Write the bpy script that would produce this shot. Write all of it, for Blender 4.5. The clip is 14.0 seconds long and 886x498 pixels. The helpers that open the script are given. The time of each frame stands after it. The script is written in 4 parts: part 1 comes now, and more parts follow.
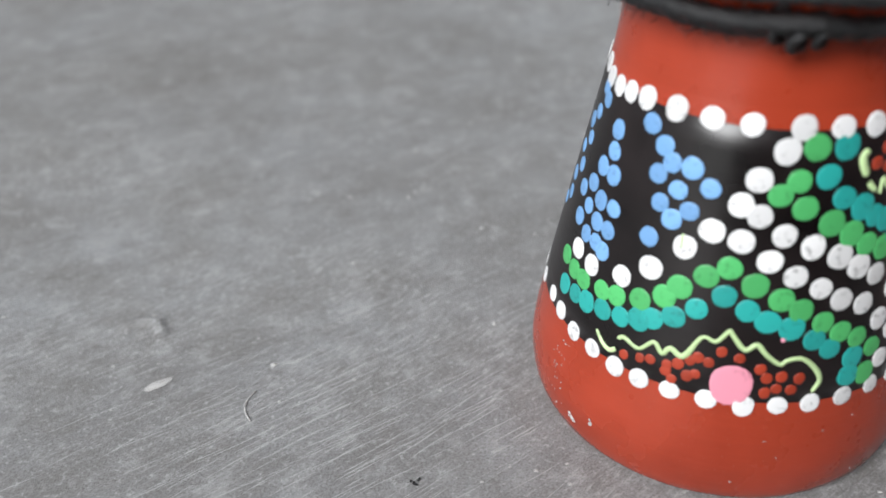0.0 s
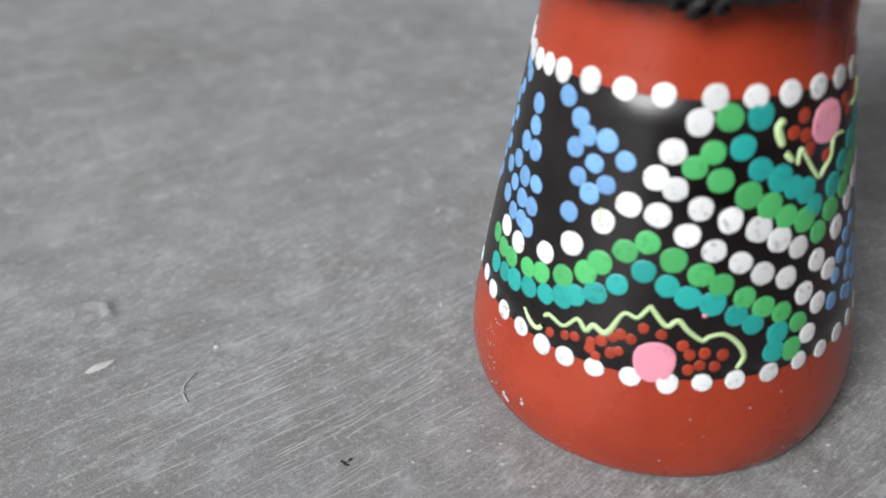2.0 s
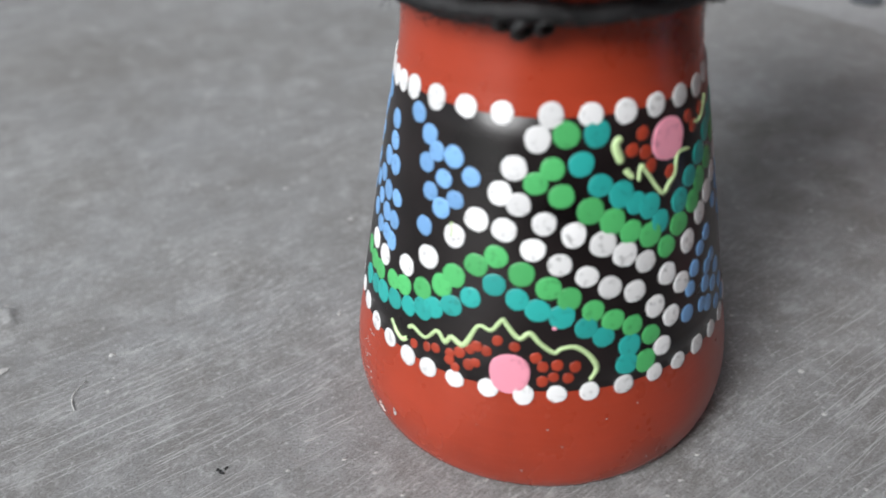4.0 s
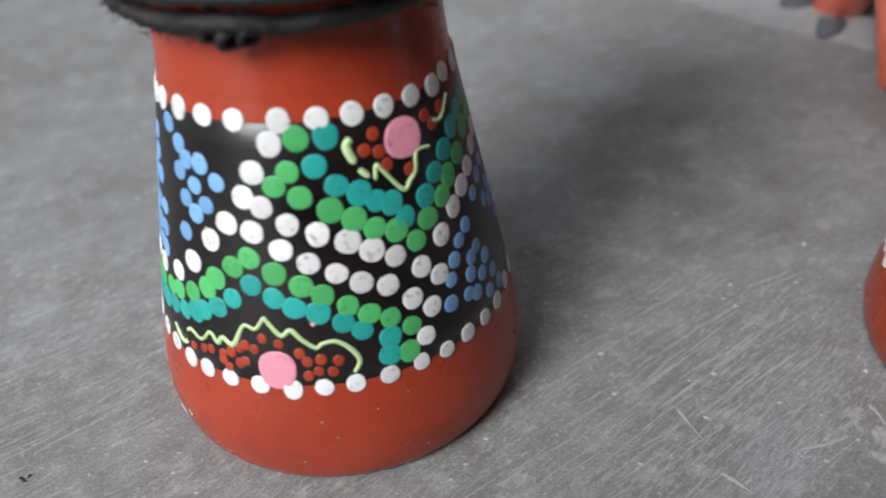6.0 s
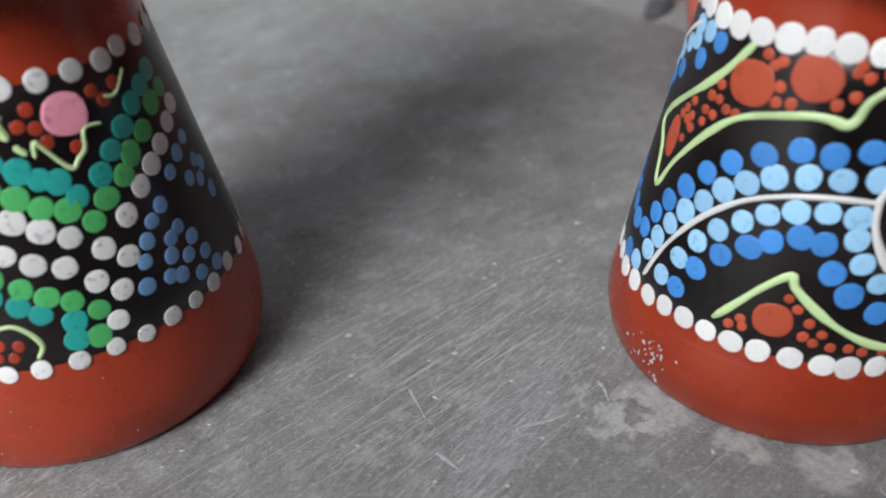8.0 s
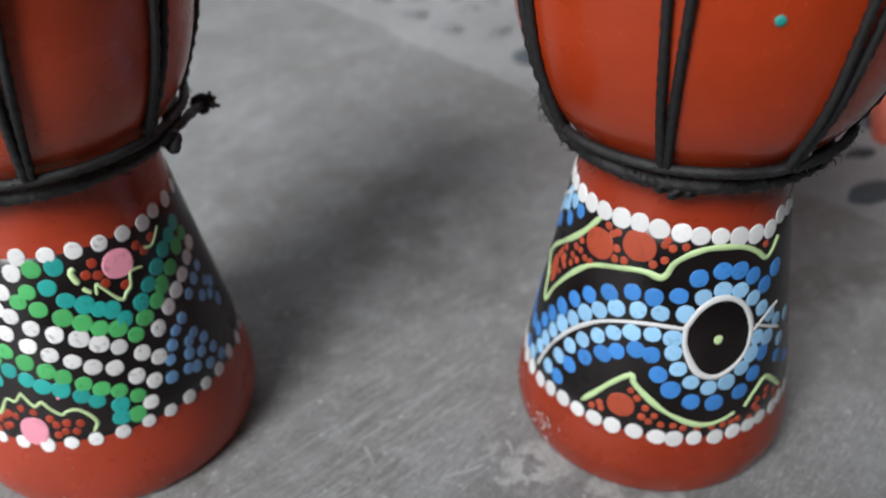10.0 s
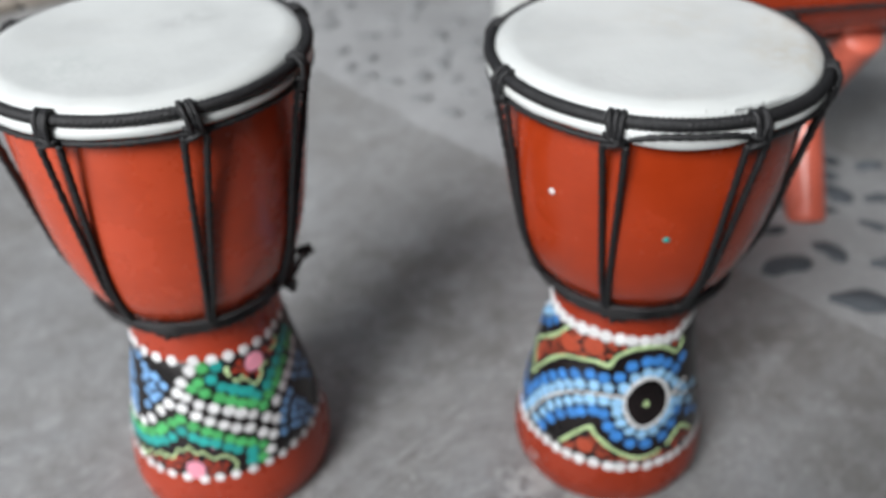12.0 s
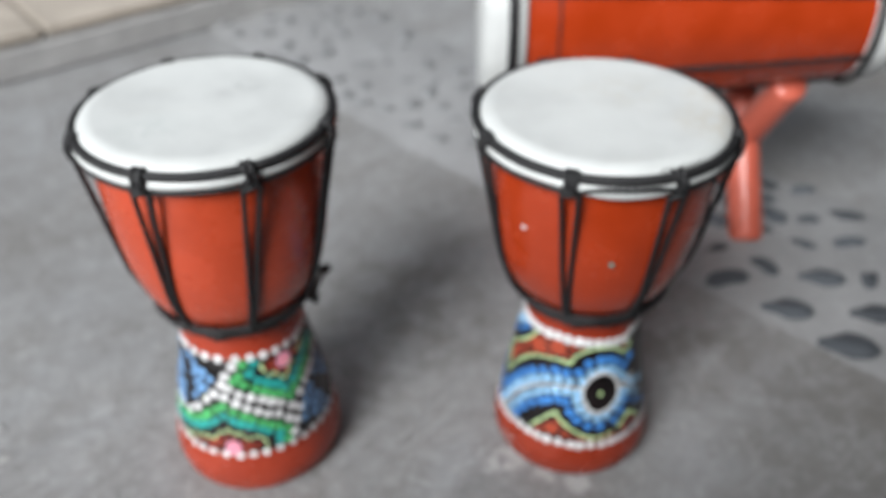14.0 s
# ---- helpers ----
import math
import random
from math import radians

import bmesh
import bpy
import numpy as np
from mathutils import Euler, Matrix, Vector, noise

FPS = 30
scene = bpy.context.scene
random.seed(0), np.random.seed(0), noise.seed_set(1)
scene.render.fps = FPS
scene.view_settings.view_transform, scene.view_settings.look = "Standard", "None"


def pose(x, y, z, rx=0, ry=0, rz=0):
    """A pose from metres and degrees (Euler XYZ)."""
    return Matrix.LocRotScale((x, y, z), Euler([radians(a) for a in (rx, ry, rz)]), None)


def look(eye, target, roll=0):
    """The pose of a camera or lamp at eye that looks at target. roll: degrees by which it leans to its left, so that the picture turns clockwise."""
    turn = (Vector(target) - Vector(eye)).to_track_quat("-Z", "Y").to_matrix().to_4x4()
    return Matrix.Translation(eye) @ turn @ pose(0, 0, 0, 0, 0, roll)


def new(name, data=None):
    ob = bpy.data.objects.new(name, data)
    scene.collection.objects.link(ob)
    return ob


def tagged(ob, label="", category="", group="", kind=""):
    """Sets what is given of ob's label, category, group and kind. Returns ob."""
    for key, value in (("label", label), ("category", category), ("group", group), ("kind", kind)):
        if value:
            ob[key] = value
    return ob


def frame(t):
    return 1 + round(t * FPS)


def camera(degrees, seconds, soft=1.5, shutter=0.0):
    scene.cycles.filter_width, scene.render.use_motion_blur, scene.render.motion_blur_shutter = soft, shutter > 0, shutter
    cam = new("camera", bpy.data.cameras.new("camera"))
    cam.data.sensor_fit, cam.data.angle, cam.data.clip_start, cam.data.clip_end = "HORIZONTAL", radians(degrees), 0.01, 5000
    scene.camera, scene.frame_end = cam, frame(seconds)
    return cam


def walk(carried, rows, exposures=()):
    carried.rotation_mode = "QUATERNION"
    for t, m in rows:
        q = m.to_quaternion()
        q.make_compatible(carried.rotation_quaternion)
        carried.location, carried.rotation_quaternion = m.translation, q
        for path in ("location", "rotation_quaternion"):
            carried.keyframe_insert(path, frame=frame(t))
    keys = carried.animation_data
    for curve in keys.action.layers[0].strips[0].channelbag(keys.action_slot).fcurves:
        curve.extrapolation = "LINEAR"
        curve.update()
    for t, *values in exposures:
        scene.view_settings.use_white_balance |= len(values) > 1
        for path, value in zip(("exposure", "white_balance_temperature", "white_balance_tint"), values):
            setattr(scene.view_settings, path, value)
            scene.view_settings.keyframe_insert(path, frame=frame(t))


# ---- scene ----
cam = camera(53.82, 14.0, soft=1.7, shutter=0.35)
# seconds, eye, turn in degrees
WALK = [
    (0, -0.0897, -0.2405, 0.2141, 56.56, 1.23, 0.23),
    (0.5, -0.0858, -0.2419, 0.2122, 56.75, 1.35, 0.46),
    (1, -0.0790, -0.2421, 0.2105, 56.66, 1.55, 0.74),
    (1.5, -0.0709, -0.2413, 0.2099, 56.28, 1.93, 0.92),
    (2, -0.0631, -0.2401, 0.2083, 56.01, 2.08, 0.82),
    (4.5, -0.0105, -0.2413, 0.2153, 56.06, 1.74, 0.68),
    (5, 0.0049, -0.2430, 0.2186, 55.89, 2.04, 0.03),
    (5.5, 0.0192, -0.2465, 0.2180, 56.04, 2.49, -1.10),
    (6, 0.0369, -0.2493, 0.2146, 55.83, 3.05, -2.12),
    (6.5, 0.0536, -0.2521, 0.2103, 55.71, 2.96, -3.08),
    (7, 0.0713, -0.2505, 0.2045, 55.41, 2.45, -4.29),
    (7.5, 0.0893, -0.2486, 0.2036, 54.86, 1.87, -5.08),
    (8, 0.1092, -0.2509, 0.2071, 54.80, 1.56, -5.49),
    (8.5, 0.1259, -0.2568, 0.2159, 54.90, 1.53, -5.21),
    (9, 0.1315, -0.2696, 0.2322, 55.44, 0.96, -5.48),
    (11.5, 0.1015, -0.3866, 0.4167, 54.01, 1.10, -6.85),
    (12, 0.0961, -0.4115, 0.4478, 54.10, 1.03, -7.03),
    (12.5, 0.0905, -0.4339, 0.4737, 54.09, 0.83, -7.27),
    (13, 0.0852, -0.4562, 0.4967, 54.02, 0.64, -7.52),
    (13.5, 0.0804, -0.4766, 0.5145, 53.99, 0.35, -7.72),
    (14, 0.0773, -0.4964, 0.5282, 54.05, 0.10, -7.97),
]
walk(cam, [(t, pose(x, y, z, rx, ry, rz)) for t, x, y, z, rx, ry, rz in WALK],
     exposures=[(0.0, 0.01), (4.5, -0.01), (9.0, -0.06), (11.5, 0.05), (14.0, 0.16)])
# a close-up lens with a shallow depth of field, focused once
cam.data.dof.use_dof = True
cam.data.dof.focus_distance = 0.285
cam.data.dof.aperture_fstop = 7.0

# ---- light: an overcast sky, open to the west ----
SUN_AZ, SUN_EL = 231.0, 39.0      # degrees, counter-clockwise from +x
world = bpy.data.worlds.new("world")
scene.world = world
world.use_nodes = True
wn = world.node_tree.nodes
sky = wn.new("ShaderNodeTexSky")
sky.sky_type, sky.sun_disc = "NISHITA", False
sky.sun_elevation, sky.sun_rotation = radians(SUN_EL), radians(90 - SUN_AZ)
soften = wn.new("ShaderNodeHueSaturation")
soften.inputs["Saturation"].default_value = 0.24
world.node_tree.links.new(sky.outputs[0], soften.inputs["Color"])
world.node_tree.links.new(soften.outputs[0], wn["Background"].inputs[0])
wn["Background"].inputs[1].default_value = 0.112
sun = new("sun", bpy.data.lights.new("sun", "SUN"))
sun.data.energy, sun.data.angle, sun.data.color = 5.0, radians(28), (0.975, 0.99, 1.0)
d = Vector((math.cos(radians(SUN_AZ)) * math.cos(radians(SUN_EL)), math.sin(radians(SUN_AZ)) * math.cos(radians(SUN_EL)), math.sin(radians(SUN_EL))))
sun.matrix_world = look(d * 5, (0, 0, 0))


# ---- materials ----
def shader(name, rough=0.5, metal=0.0, coat=0.0):
    m = bpy.data.materials.new(name)
    m.use_nodes = True
    nt = m.node_tree
    b = nt.nodes["Principled BSDF"]
    b.inputs["Roughness"].default_value, b.inputs["Metallic"].default_value = rough, metal
    b.inputs["Coat Weight"].default_value = coat
    b.inputs["Coat Roughness"].default_value = 0.16
    return m, nt, b


def coords(nt, scale=(1, 1, 1), turn=0.0, kind="Object"):
    c, mp = nt.nodes.new("ShaderNodeTexCoord"), nt.nodes.new("ShaderNodeMapping")
    mp.inputs["Scale"].default_value = scale
    mp.inputs["Rotation"].default_value = (0, 0, radians(turn))
    nt.links.new(c.outputs[kind], mp.inputs["Vector"])
    return mp.outputs[0]


def noisy(nt, vec, scale, detail=4, rough=0.6):
    n = nt.nodes.new("ShaderNodeTexNoise")
    n.inputs["Scale"].default_value, n.inputs["Detail"].default_value, n.inputs["Roughness"].default_value = scale, detail, rough
    nt.links.new(vec, n.inputs["Vector"])
    return n.outputs["Fac"]


def ramp(nt, fac, stops):
    r = nt.nodes.new("ShaderNodeValToRGB")
    while len(r.color_ramp.elements) < len(stops):
        r.color_ramp.elements.new(0.5)
    for e, (p, c) in zip(r.color_ramp.elements, stops):
        e.position, e.color = p, (*c, 1) if len(c) == 3 else c
    nt.links.new(fac, r.inputs[0])
    return r.outputs[0]


def grey(v):
    return (v, v, v)


def mix(nt, fac, a, b, blend="MIX"):
    n = nt.nodes.new("ShaderNodeMix")
    n.data_type, n.blend_type = "RGBA", blend
    for sock, v in ((n.inputs[0], fac), (n.inputs[6], a), (n.inputs[7], b)):
        if isinstance(v, (int, float)):
            sock.default_value = v
        elif isinstance(v, tuple):
            sock.default_value = (*v, 1)
        else:
            nt.links.new(v, sock)
    return n.outputs[2]


def bump(nt, b, height, strength, dist):
    n = nt.nodes.new("ShaderNodeBump")
    n.inputs["Strength"].default_value, n.inputs["Distance"].default_value = strength, dist
    nt.links.new(height, n.inputs["Height"])
    nt.links.new(n.outputs[0], b.inputs["Normal"])


def stretched(nt, vec, scale):
    mp = nt.nodes.new("ShaderNodeMapping")
    mp.inputs["Scale"].default_value = scale
    nt.links.new(vec, mp.inputs["Vector"])
    return mp.outputs[0]


def near(nt, vec, centre, radius):
    """1 at the centre of a spot, 0 past its radius."""
    n = nt.nodes.new("ShaderNodeVectorMath")
    n.operation = "DISTANCE"
    nt.links.new(vec, n.inputs[0])
    n.inputs[1].default_value = centre
    r = nt.nodes.new("ShaderNodeMapRange")
    r.inputs["From Min"].default_value, r.inputs["From Max"].default_value = radius, 0.0
    nt.links.new(n.outputs["Value"], r.inputs["Value"])
    return r.outputs[0]


def floor_material():
    m, nt, b = shader("trowelled_concrete", 0.5)
    flat = coords(nt)
    warp = nt.nodes.new("ShaderNodeVectorMath")
    warp.operation = "MULTIPLY_ADD"
    wob = nt.nodes.new("ShaderNodeTexNoise")
    wob.inputs["Scale"].default_value = 6
    nt.links.new(flat, wob.inputs["Vector"])
    nt.links.new(wob.outputs["Color"], warp.inputs[0])
    warp.inputs[1].default_value = (0.03, 0.03, 0)
    nt.links.new(flat, warp.inputs[2])
    bent = warp.outputs[0]
    along = coords(nt, turn=-34)
    along2 = coords(nt, turn=-46)
    blotch = noisy(nt, bent, 4.5, 5, 0.62)
    cloud = noisy(nt, bent, 22, 6, 0.65)
    sweep = noisy(nt, stretched(nt, along, (10, 45, 1)), 1.0, 6, 0.62)
    trowel = noisy(nt, stretched(nt, along, (26, 330, 1)), 1.0, 5, 0.6)
    scratch = noisy(nt, stretched(nt, along, (14, 1100, 1)), 1.0, 3, 0.55)
    scratch2 = noisy(nt, stretched(nt, along2, (12, 700, 1)), 1.0, 3, 0.55)
    patchy = noisy(nt, flat, 13, 3, 0.5)
    grain = noisy(nt, flat, 1300, 3, 0.7)
    pits = noisy(nt, flat, 420, 4, 0.75)
    scuff = noisy(nt, stretched(nt, along2, (120, 760, 1)), 1.0, 6, 0.7)
    worn = noisy(nt, bent, 9, 4, 0.6)
    base = ramp(nt, blotch, [(0.34, (0.180, 0.174, 0.168)), (0.5, (0.245, 0.248, 0.253)), (0.66, (0.325, 0.337, 0.350))])
    base = mix(nt, ramp(nt, cloud, [(0.42, grey(0)), (0.66, grey(0.65))]), base, (0.180, 0.174, 0.168))
    drift = noisy(nt, bent, 2.6, 6, 0.7)
    base = mix(nt, ramp(nt, drift, [(0.50, grey(0)), (0.66, grey(0.45))]), base, (0.168, 0.157, 0.140))
    base = mix(nt, ramp(nt, drift, [(0.34, grey(0.35)), (0.46, grey(0))]), base, (0.33, 0.345, 0.36))
    base = mix(nt, ramp(nt, sweep, [(0.52, grey(0)), (0.70, grey(0.32))]), base, (0.40, 0.408, 0.415))
    base = mix(nt, ramp(nt, sweep, [(0.3, grey(0.3)), (0.45, grey(0))]), base, (0.155, 0.148, 0.14))
    zone = ramp(nt, patchy, [(0.38, grey(0.3)), (0.58, grey(1))])
    for fac, lo, hi, tone in ((trowel, 0.57, 0.74, (0.39, 0.40, 0.41)), (scratch, 0.60, 0.68, (0.46, 0.467, 0.47)), (scratch2, 0.63, 0.71, (0.45, 0.455, 0.46))):
        k = mix(nt, 1.0, ramp(nt, fac, [(lo, grey(0)), (hi, grey(0.62))]), zone, "MULTIPLY")
        base = mix(nt, k, base, tone)
    k = mix(nt, 1.0, ramp(nt, trowel, [(0.3, grey(0.6)), (0.42, grey(0))]), zone, "MULTIPLY")
    base = mix(nt, k, base, (0.14, 0.136, 0.13))
    base = mix(nt, ramp(nt, grain, [(0.38, grey(0.75)), (0.53, grey(0))]), base, (0.11, 0.107, 0.103))
    base = mix(nt, ramp(nt, pits, [(0.55, grey(0)), (0.68, grey(0.75))]), base, (0.46, 0.465, 0.465))
    gate = ramp(nt, worn, [(0.50, grey(0.08)), (0.60, grey(1))])
    k = mix(nt, 1.0, ramp(nt, scuff, [(0.53, grey(0)), (0.64, grey(0.75))]), gate, "MULTIPLY")
    base = mix(nt, k, base, (0.45, 0.452, 0.452))
    base = mix(nt, mix(nt, 1.0, ramp(nt, scuff, [(0.34, grey(0.7)), (0.46, grey(0))]), gate, "MULTIPLY"), base, (0.13, 0.125, 0.118))
    # smears and crusts of cement, a few millimetres to a centimetre across
    crust = noisy(nt, bent, 75, 8, 0.74)
    base = mix(nt, ramp(nt, crust, [(0.36, grey(0.42)), (0.47, grey(0))]), base, (0.150, 0.144, 0.136))
    base = mix(nt, ramp(nt, crust, [(0.53, grey(0)), (0.65, grey(0.6))]), base, (0.37, 0.375, 0.378))
    fleck_n = noisy(nt, flat, 230, 5, 0.8)
    base = mix(nt, mix(nt, 1.0, ramp(nt, fleck_n, [(0.60, grey(0)), (0.68, grey(0.8))]), ramp(nt, worn, [(0.4, grey(0.2)), (0.6, grey(1))]), "MULTIPLY"), base, (0.43, 0.435, 0.44))
    # dried splashes beside the drums
    splash = ramp(nt, noisy(nt, flat, 75, 4, 0.55), [(0.47, grey(0)), (0.53, grey(1))])
    for centre, radius in (((0.178, -0.061, 0), 0.013), ((0.189, -0.057, 0), 0.016), ((0.213, -0.076, 0), 0.011), ((0.236, -0.086, 0), 0.012), ((0.170, -0.049, 0), 0.008)):
        k = mix(nt, 1.0, ramp(nt, near(nt, flat, centre, radius), [(0.05, grey(0)), (0.3, grey(0.9))]), splash, "MULTIPLY")
        base = mix(nt, mix(nt, 1.0, k, ramp(nt, noisy(nt, flat, 330, 4, 0.7), [(0.35, grey(0.35)), (0.6, grey(1))]), "MULTIPLY"), base, (0.45, 0.452, 0.452))
    # brown mottled stains; the first two also paint in the drums' cast shadows
    mottle = ramp(nt, noisy(nt, flat, 30, 5, 0.6), [(0.42, grey(0)), (0.58, grey(1))])
    for centre, radius, depth in (((0.150, 0.160, 0), 0.13, 0.42), ((0.37, 0.080, 0), 0.09, 0.50), ((0.47, -0.02, 0), 0.10, 0.35), ((0.30, 0.17, 0), 0.08, 0.30), ((-0.10, 0.33, 0), 0.12, 0.25)):
        k = mix(nt, 1.0, ramp(nt, near(nt, bent, centre, radius), [(0.0, grey(0)), (0.7, grey(depth))]), mottle, "MULTIPLY")
        base = mix(nt, k, base, (0.095, 0.085, 0.072))
    nt.links.new(base, b.inputs["Base Color"])
    nt.links.new(ramp(nt, cloud, [(0.3, grey(0.34)), (0.7, grey(0.55))]), b.inputs["Roughness"])
    bump(nt, b, mix(nt, 0.45, mix(nt, 0.6, trowel, scuff), mix(nt, 0.6, scratch, grain)), 0.75, 0.0016)
    return m


def paint_material(name, col, rough=0.38, var=0.12, coat=0.0, spots=0.0, streak=True, fade=0.004, turned=0.0, rot=0.0):
    """A brushed gloss paint: slow tone drift, brush lines round the drum, fine dust."""
    m, nt, b = shader(name, rough, coat=coat)
    vec = coords(nt)
    slow = noisy(nt, vec, 28, 4)
    brush = noisy(nt, coords(nt, (12, 12, 900) if streak else (60, 60, 60)), 1.0, 4)
    dust = noisy(nt, vec, 1400, 2, 0.7)
    dark = tuple(c * (1 - 2 * var) for c in col)
    light = tuple(min(1, c * (1 + var) + fade) for c in col)
    c = ramp(nt, slow, [(0.3, dark), (0.7, light)])
    c = mix(nt, ramp(nt, brush, [(0.45, grey(0)), (0.75, grey(0.22))]), c, tuple(min(1, v * 1.2 + fade) for v in col))
    if spots:
        c = mix(nt, ramp(nt, dust, [(0.66, grey(0)), (0.74, grey(spots))]), c, (0.55, 0.5, 0.46))
    nt.links.new(c, b.inputs["Base Color"])
    nt.links.new(ramp(nt, slow, [(0.3, grey(rough - 0.07)), (0.7, grey(rough + 0.1))]), b.inputs["Roughness"])
    bump(nt, b, brush, 0.12, 0.0006)
    if turned:      # brushed on while the wood turned: the sheen is drawn out along the axis
        tg = nt.nodes.new("ShaderNodeTangent")
        tg.direction_type, tg.axis = "RADIAL", "Z"
        nt.links.new(tg.outputs[0], b.inputs["Tangent"])
        b.inputs["Specular IOR Level"].default_value = 0.42
        b.inputs["Anisotropic"].default_value = turned
        b.inputs["Anisotropic Rotation"].default_value = rot
    return m


def dot_material(name, col, worn=0.5):
    """Thick acrylic dots: each one a little different, with worn specks."""
    m, nt, b = shader(name, 0.42)
    info = nt.nodes.new("ShaderNodeObjectInfo")
    vec = coords(nt, kind="Generated")
    tone = ramp(nt, info.outputs["Random"], [(0, tuple(c * 0.82 for c in col)), (1, tuple(min(0.9, c * 1.1) for c in col))])
    n = nt.nodes.new("ShaderNodeTexNoise")
    n.noise_dimensions = "4D"
    n.inputs["Scale"].default_value, n.inputs["Detail"].default_value = 3.5, 4
    nt.links.new(vec, n.inputs["Vector"])
    mul = nt.nodes.new("ShaderNodeMath")
    mul.operation = "MULTIPLY"
    mul.inputs[1].default_value = 40
    nt.links.new(info.outputs["Random"], mul.inputs[0])
    nt.links.new(mul.outputs[0], n.inputs["W"])
    c = mix(nt, ramp(nt, n.outputs["Fac"], [(0.56, grey(0)), (0.68, grey(worn))]), tone, tuple(v * (0.7 - 0.5 * worn) for v in col))
    nt.links.new(c, b.inputs["Base Color"])
    bump(nt, b, n.outputs["Fac"], 0.25, 0.0006)
    return m


def rope_material():
    m, nt, b = shader("black_cord", 0.5)
    vec = coords(nt)
    fibre = noisy(nt, vec, 900, 4, 0.7)
    nt.links.new(ramp(nt, fibre, [(0.35, (0.005, 0.005, 0.0056)), (0.58, (0.013, 0.013, 0.0145)), (0.76, (0.055, 0.055, 0.06))]), b.inputs["Base Color"])
    bump(nt, b, fibre, 0.6, 0.001)
    return m


def skin_material(name="goat_skin", smudges=()):
    m, nt, b = shader(name, 0.46)
    vec = coords(nt)
    big, small = noisy(nt, vec, 14, 5, 0.55), noisy(nt, vec, 260, 4, 0.6)
    c = ramp(nt, big, [(0.3, (0.46, 0.475, 0.47)), (0.5, (0.55, 0.568, 0.56)), (0.75, (0.60, 0.62, 0.61))])
    c = mix(nt, ramp(nt, noisy(nt, coords(nt, (8, 40, 8), 20), 1.0, 5), [(0.56, grey(0)), (0.72, grey(0.4))]), c, (0.47, 0.46, 0.425))
    rag = ramp(nt, noisy(nt, vec, 110, 5, 0.65), [(0.40, grey(0)), (0.60, grey(1))])
    for centre, radius, tone in smudges:
        k = mix(nt, 1.0, ramp(nt, near(nt, vec, centre, radius), [(0.0, grey(0)), (0.8, grey(0.8))]), rag, "MULTIPLY")
        c = mix(nt, k, c, tone)
    nt.links.new(c, b.inputs["Base Color"])
    bump(nt, b, mix(nt, 0.6, big, small), 0.3, 0.0015)
    return m


def stone_material(name, lo, hi, scale, rough=0.6, spread=0.5):
    m, nt, b = shader(name, rough)
    vec = coords(nt)
    info = nt.nodes.new("ShaderNodeObjectInfo")
    a, g = noisy(nt, vec, scale, 5), noisy(nt, vec, scale * 14, 3, 0.7)
    c = ramp(nt, a, [(0.3, lo), (0.7, hi)])
    c = mix(nt, ramp(nt, info.outputs["Random"], [(0, grey(0)), (1, grey(spread))]), c, tuple(v * 1.8 for v in hi))
    c = mix(nt, ramp(nt, g, [(0.5, grey(0)), (0.7, grey(0.35))]), c, tuple(min(1, v * 1.6) for v in hi))
    nt.links.new(c, b.inputs["Base Color"])
    bump(nt, b, mix(nt, 0.5, a, g), 0.5, 0.002)
    return m


CONCRETE = floor_material()
RED = paint_material("terracotta_red_paint", (0.325, 0.037, 0.014), 0.26, 0.10, 0.0, spots=0.10, turned=0.35, rot=0.25)
CORAL = paint_material("coral_red_paint", (0.46, 0.055, 0.017), 0.24, 0.08, 0.12, spots=0.06)
DARK_RED = paint_material("deep_red_paint", (0.275, 0.029, 0.009), 0.26, 0.10, 0.0, spots=0.08, turned=0.35, rot=0.25)
ORANGE = paint_material("orange_red_varnish", (0.355, 0.034, 0.005), 0.22, 0.08, 0.15)
BLACK = paint_material("black_paint", (0.0075, 0.0045, 0.0048), 0.30, 0.45, fade=0.003, turned=0.5, rot=0.25)
WHITE_DOT = dot_material("white_dot_paint", (0.72, 0.72, 0.725), 0.7)
CLEAN_WHITE_DOT = dot_material("clean_white_dot_paint", (0.73, 0.73, 0.735), 0.25)
GREEN_DOT = dot_material("green_dot_paint", (0.075, 0.42, 0.13))
TEAL_DOT = dot_material("teal_dot_paint", (0.02, 0.34, 0.31))
BLUE_DOT = dot_material("sky_blue_dot_paint", (0.17, 0.36, 0.65))
LIGHT_BLUE_DOT = dot_material("light_blue_dot_paint", (0.30, 0.56, 0.83))
DARK_BLUE_DOT = dot_material("royal_blue_dot_paint", (0.052, 0.24, 0.64))
RED_DOT = dot_material("brick_red_dot_paint", (0.34, 0.040, 0.017))
BRICK_DOT = dot_material("orange_brick_dot_paint", (0.44, 0.072, 0.032))
PINK_DOT = dot_material("pink_dot_paint", (0.85, 0.32, 0.42))
LIME = dot_material("pale_lime_paint", (0.56, 0.75, 0.38))
ROPE = rope_material()
SKIN = skin_material()
SKIN_A = skin_material("smudged_goat_skin", [((0.024, 0.020, 0.2875), 0.016, (0.36, 0.375, 0.37)), ((0.010, 0.012, 0.2875), 0.012, (0.42, 0.43, 0.43)), ((-0.03, -0.03, 0.2875), 0.03, (0.47, 0.50, 0.49))])
SKIN_B = skin_material("yellowed_goat_skin", [((0.058, -0.03, 0.279), 0.030, (0.46, 0.43, 0.37)), ((0.02, 0.02, 0.280), 0.035, (0.50, 0.50, 0.47)), ((0.066, 0.005, 0.279), 0.02, (0.47, 0.44, 0.39))])
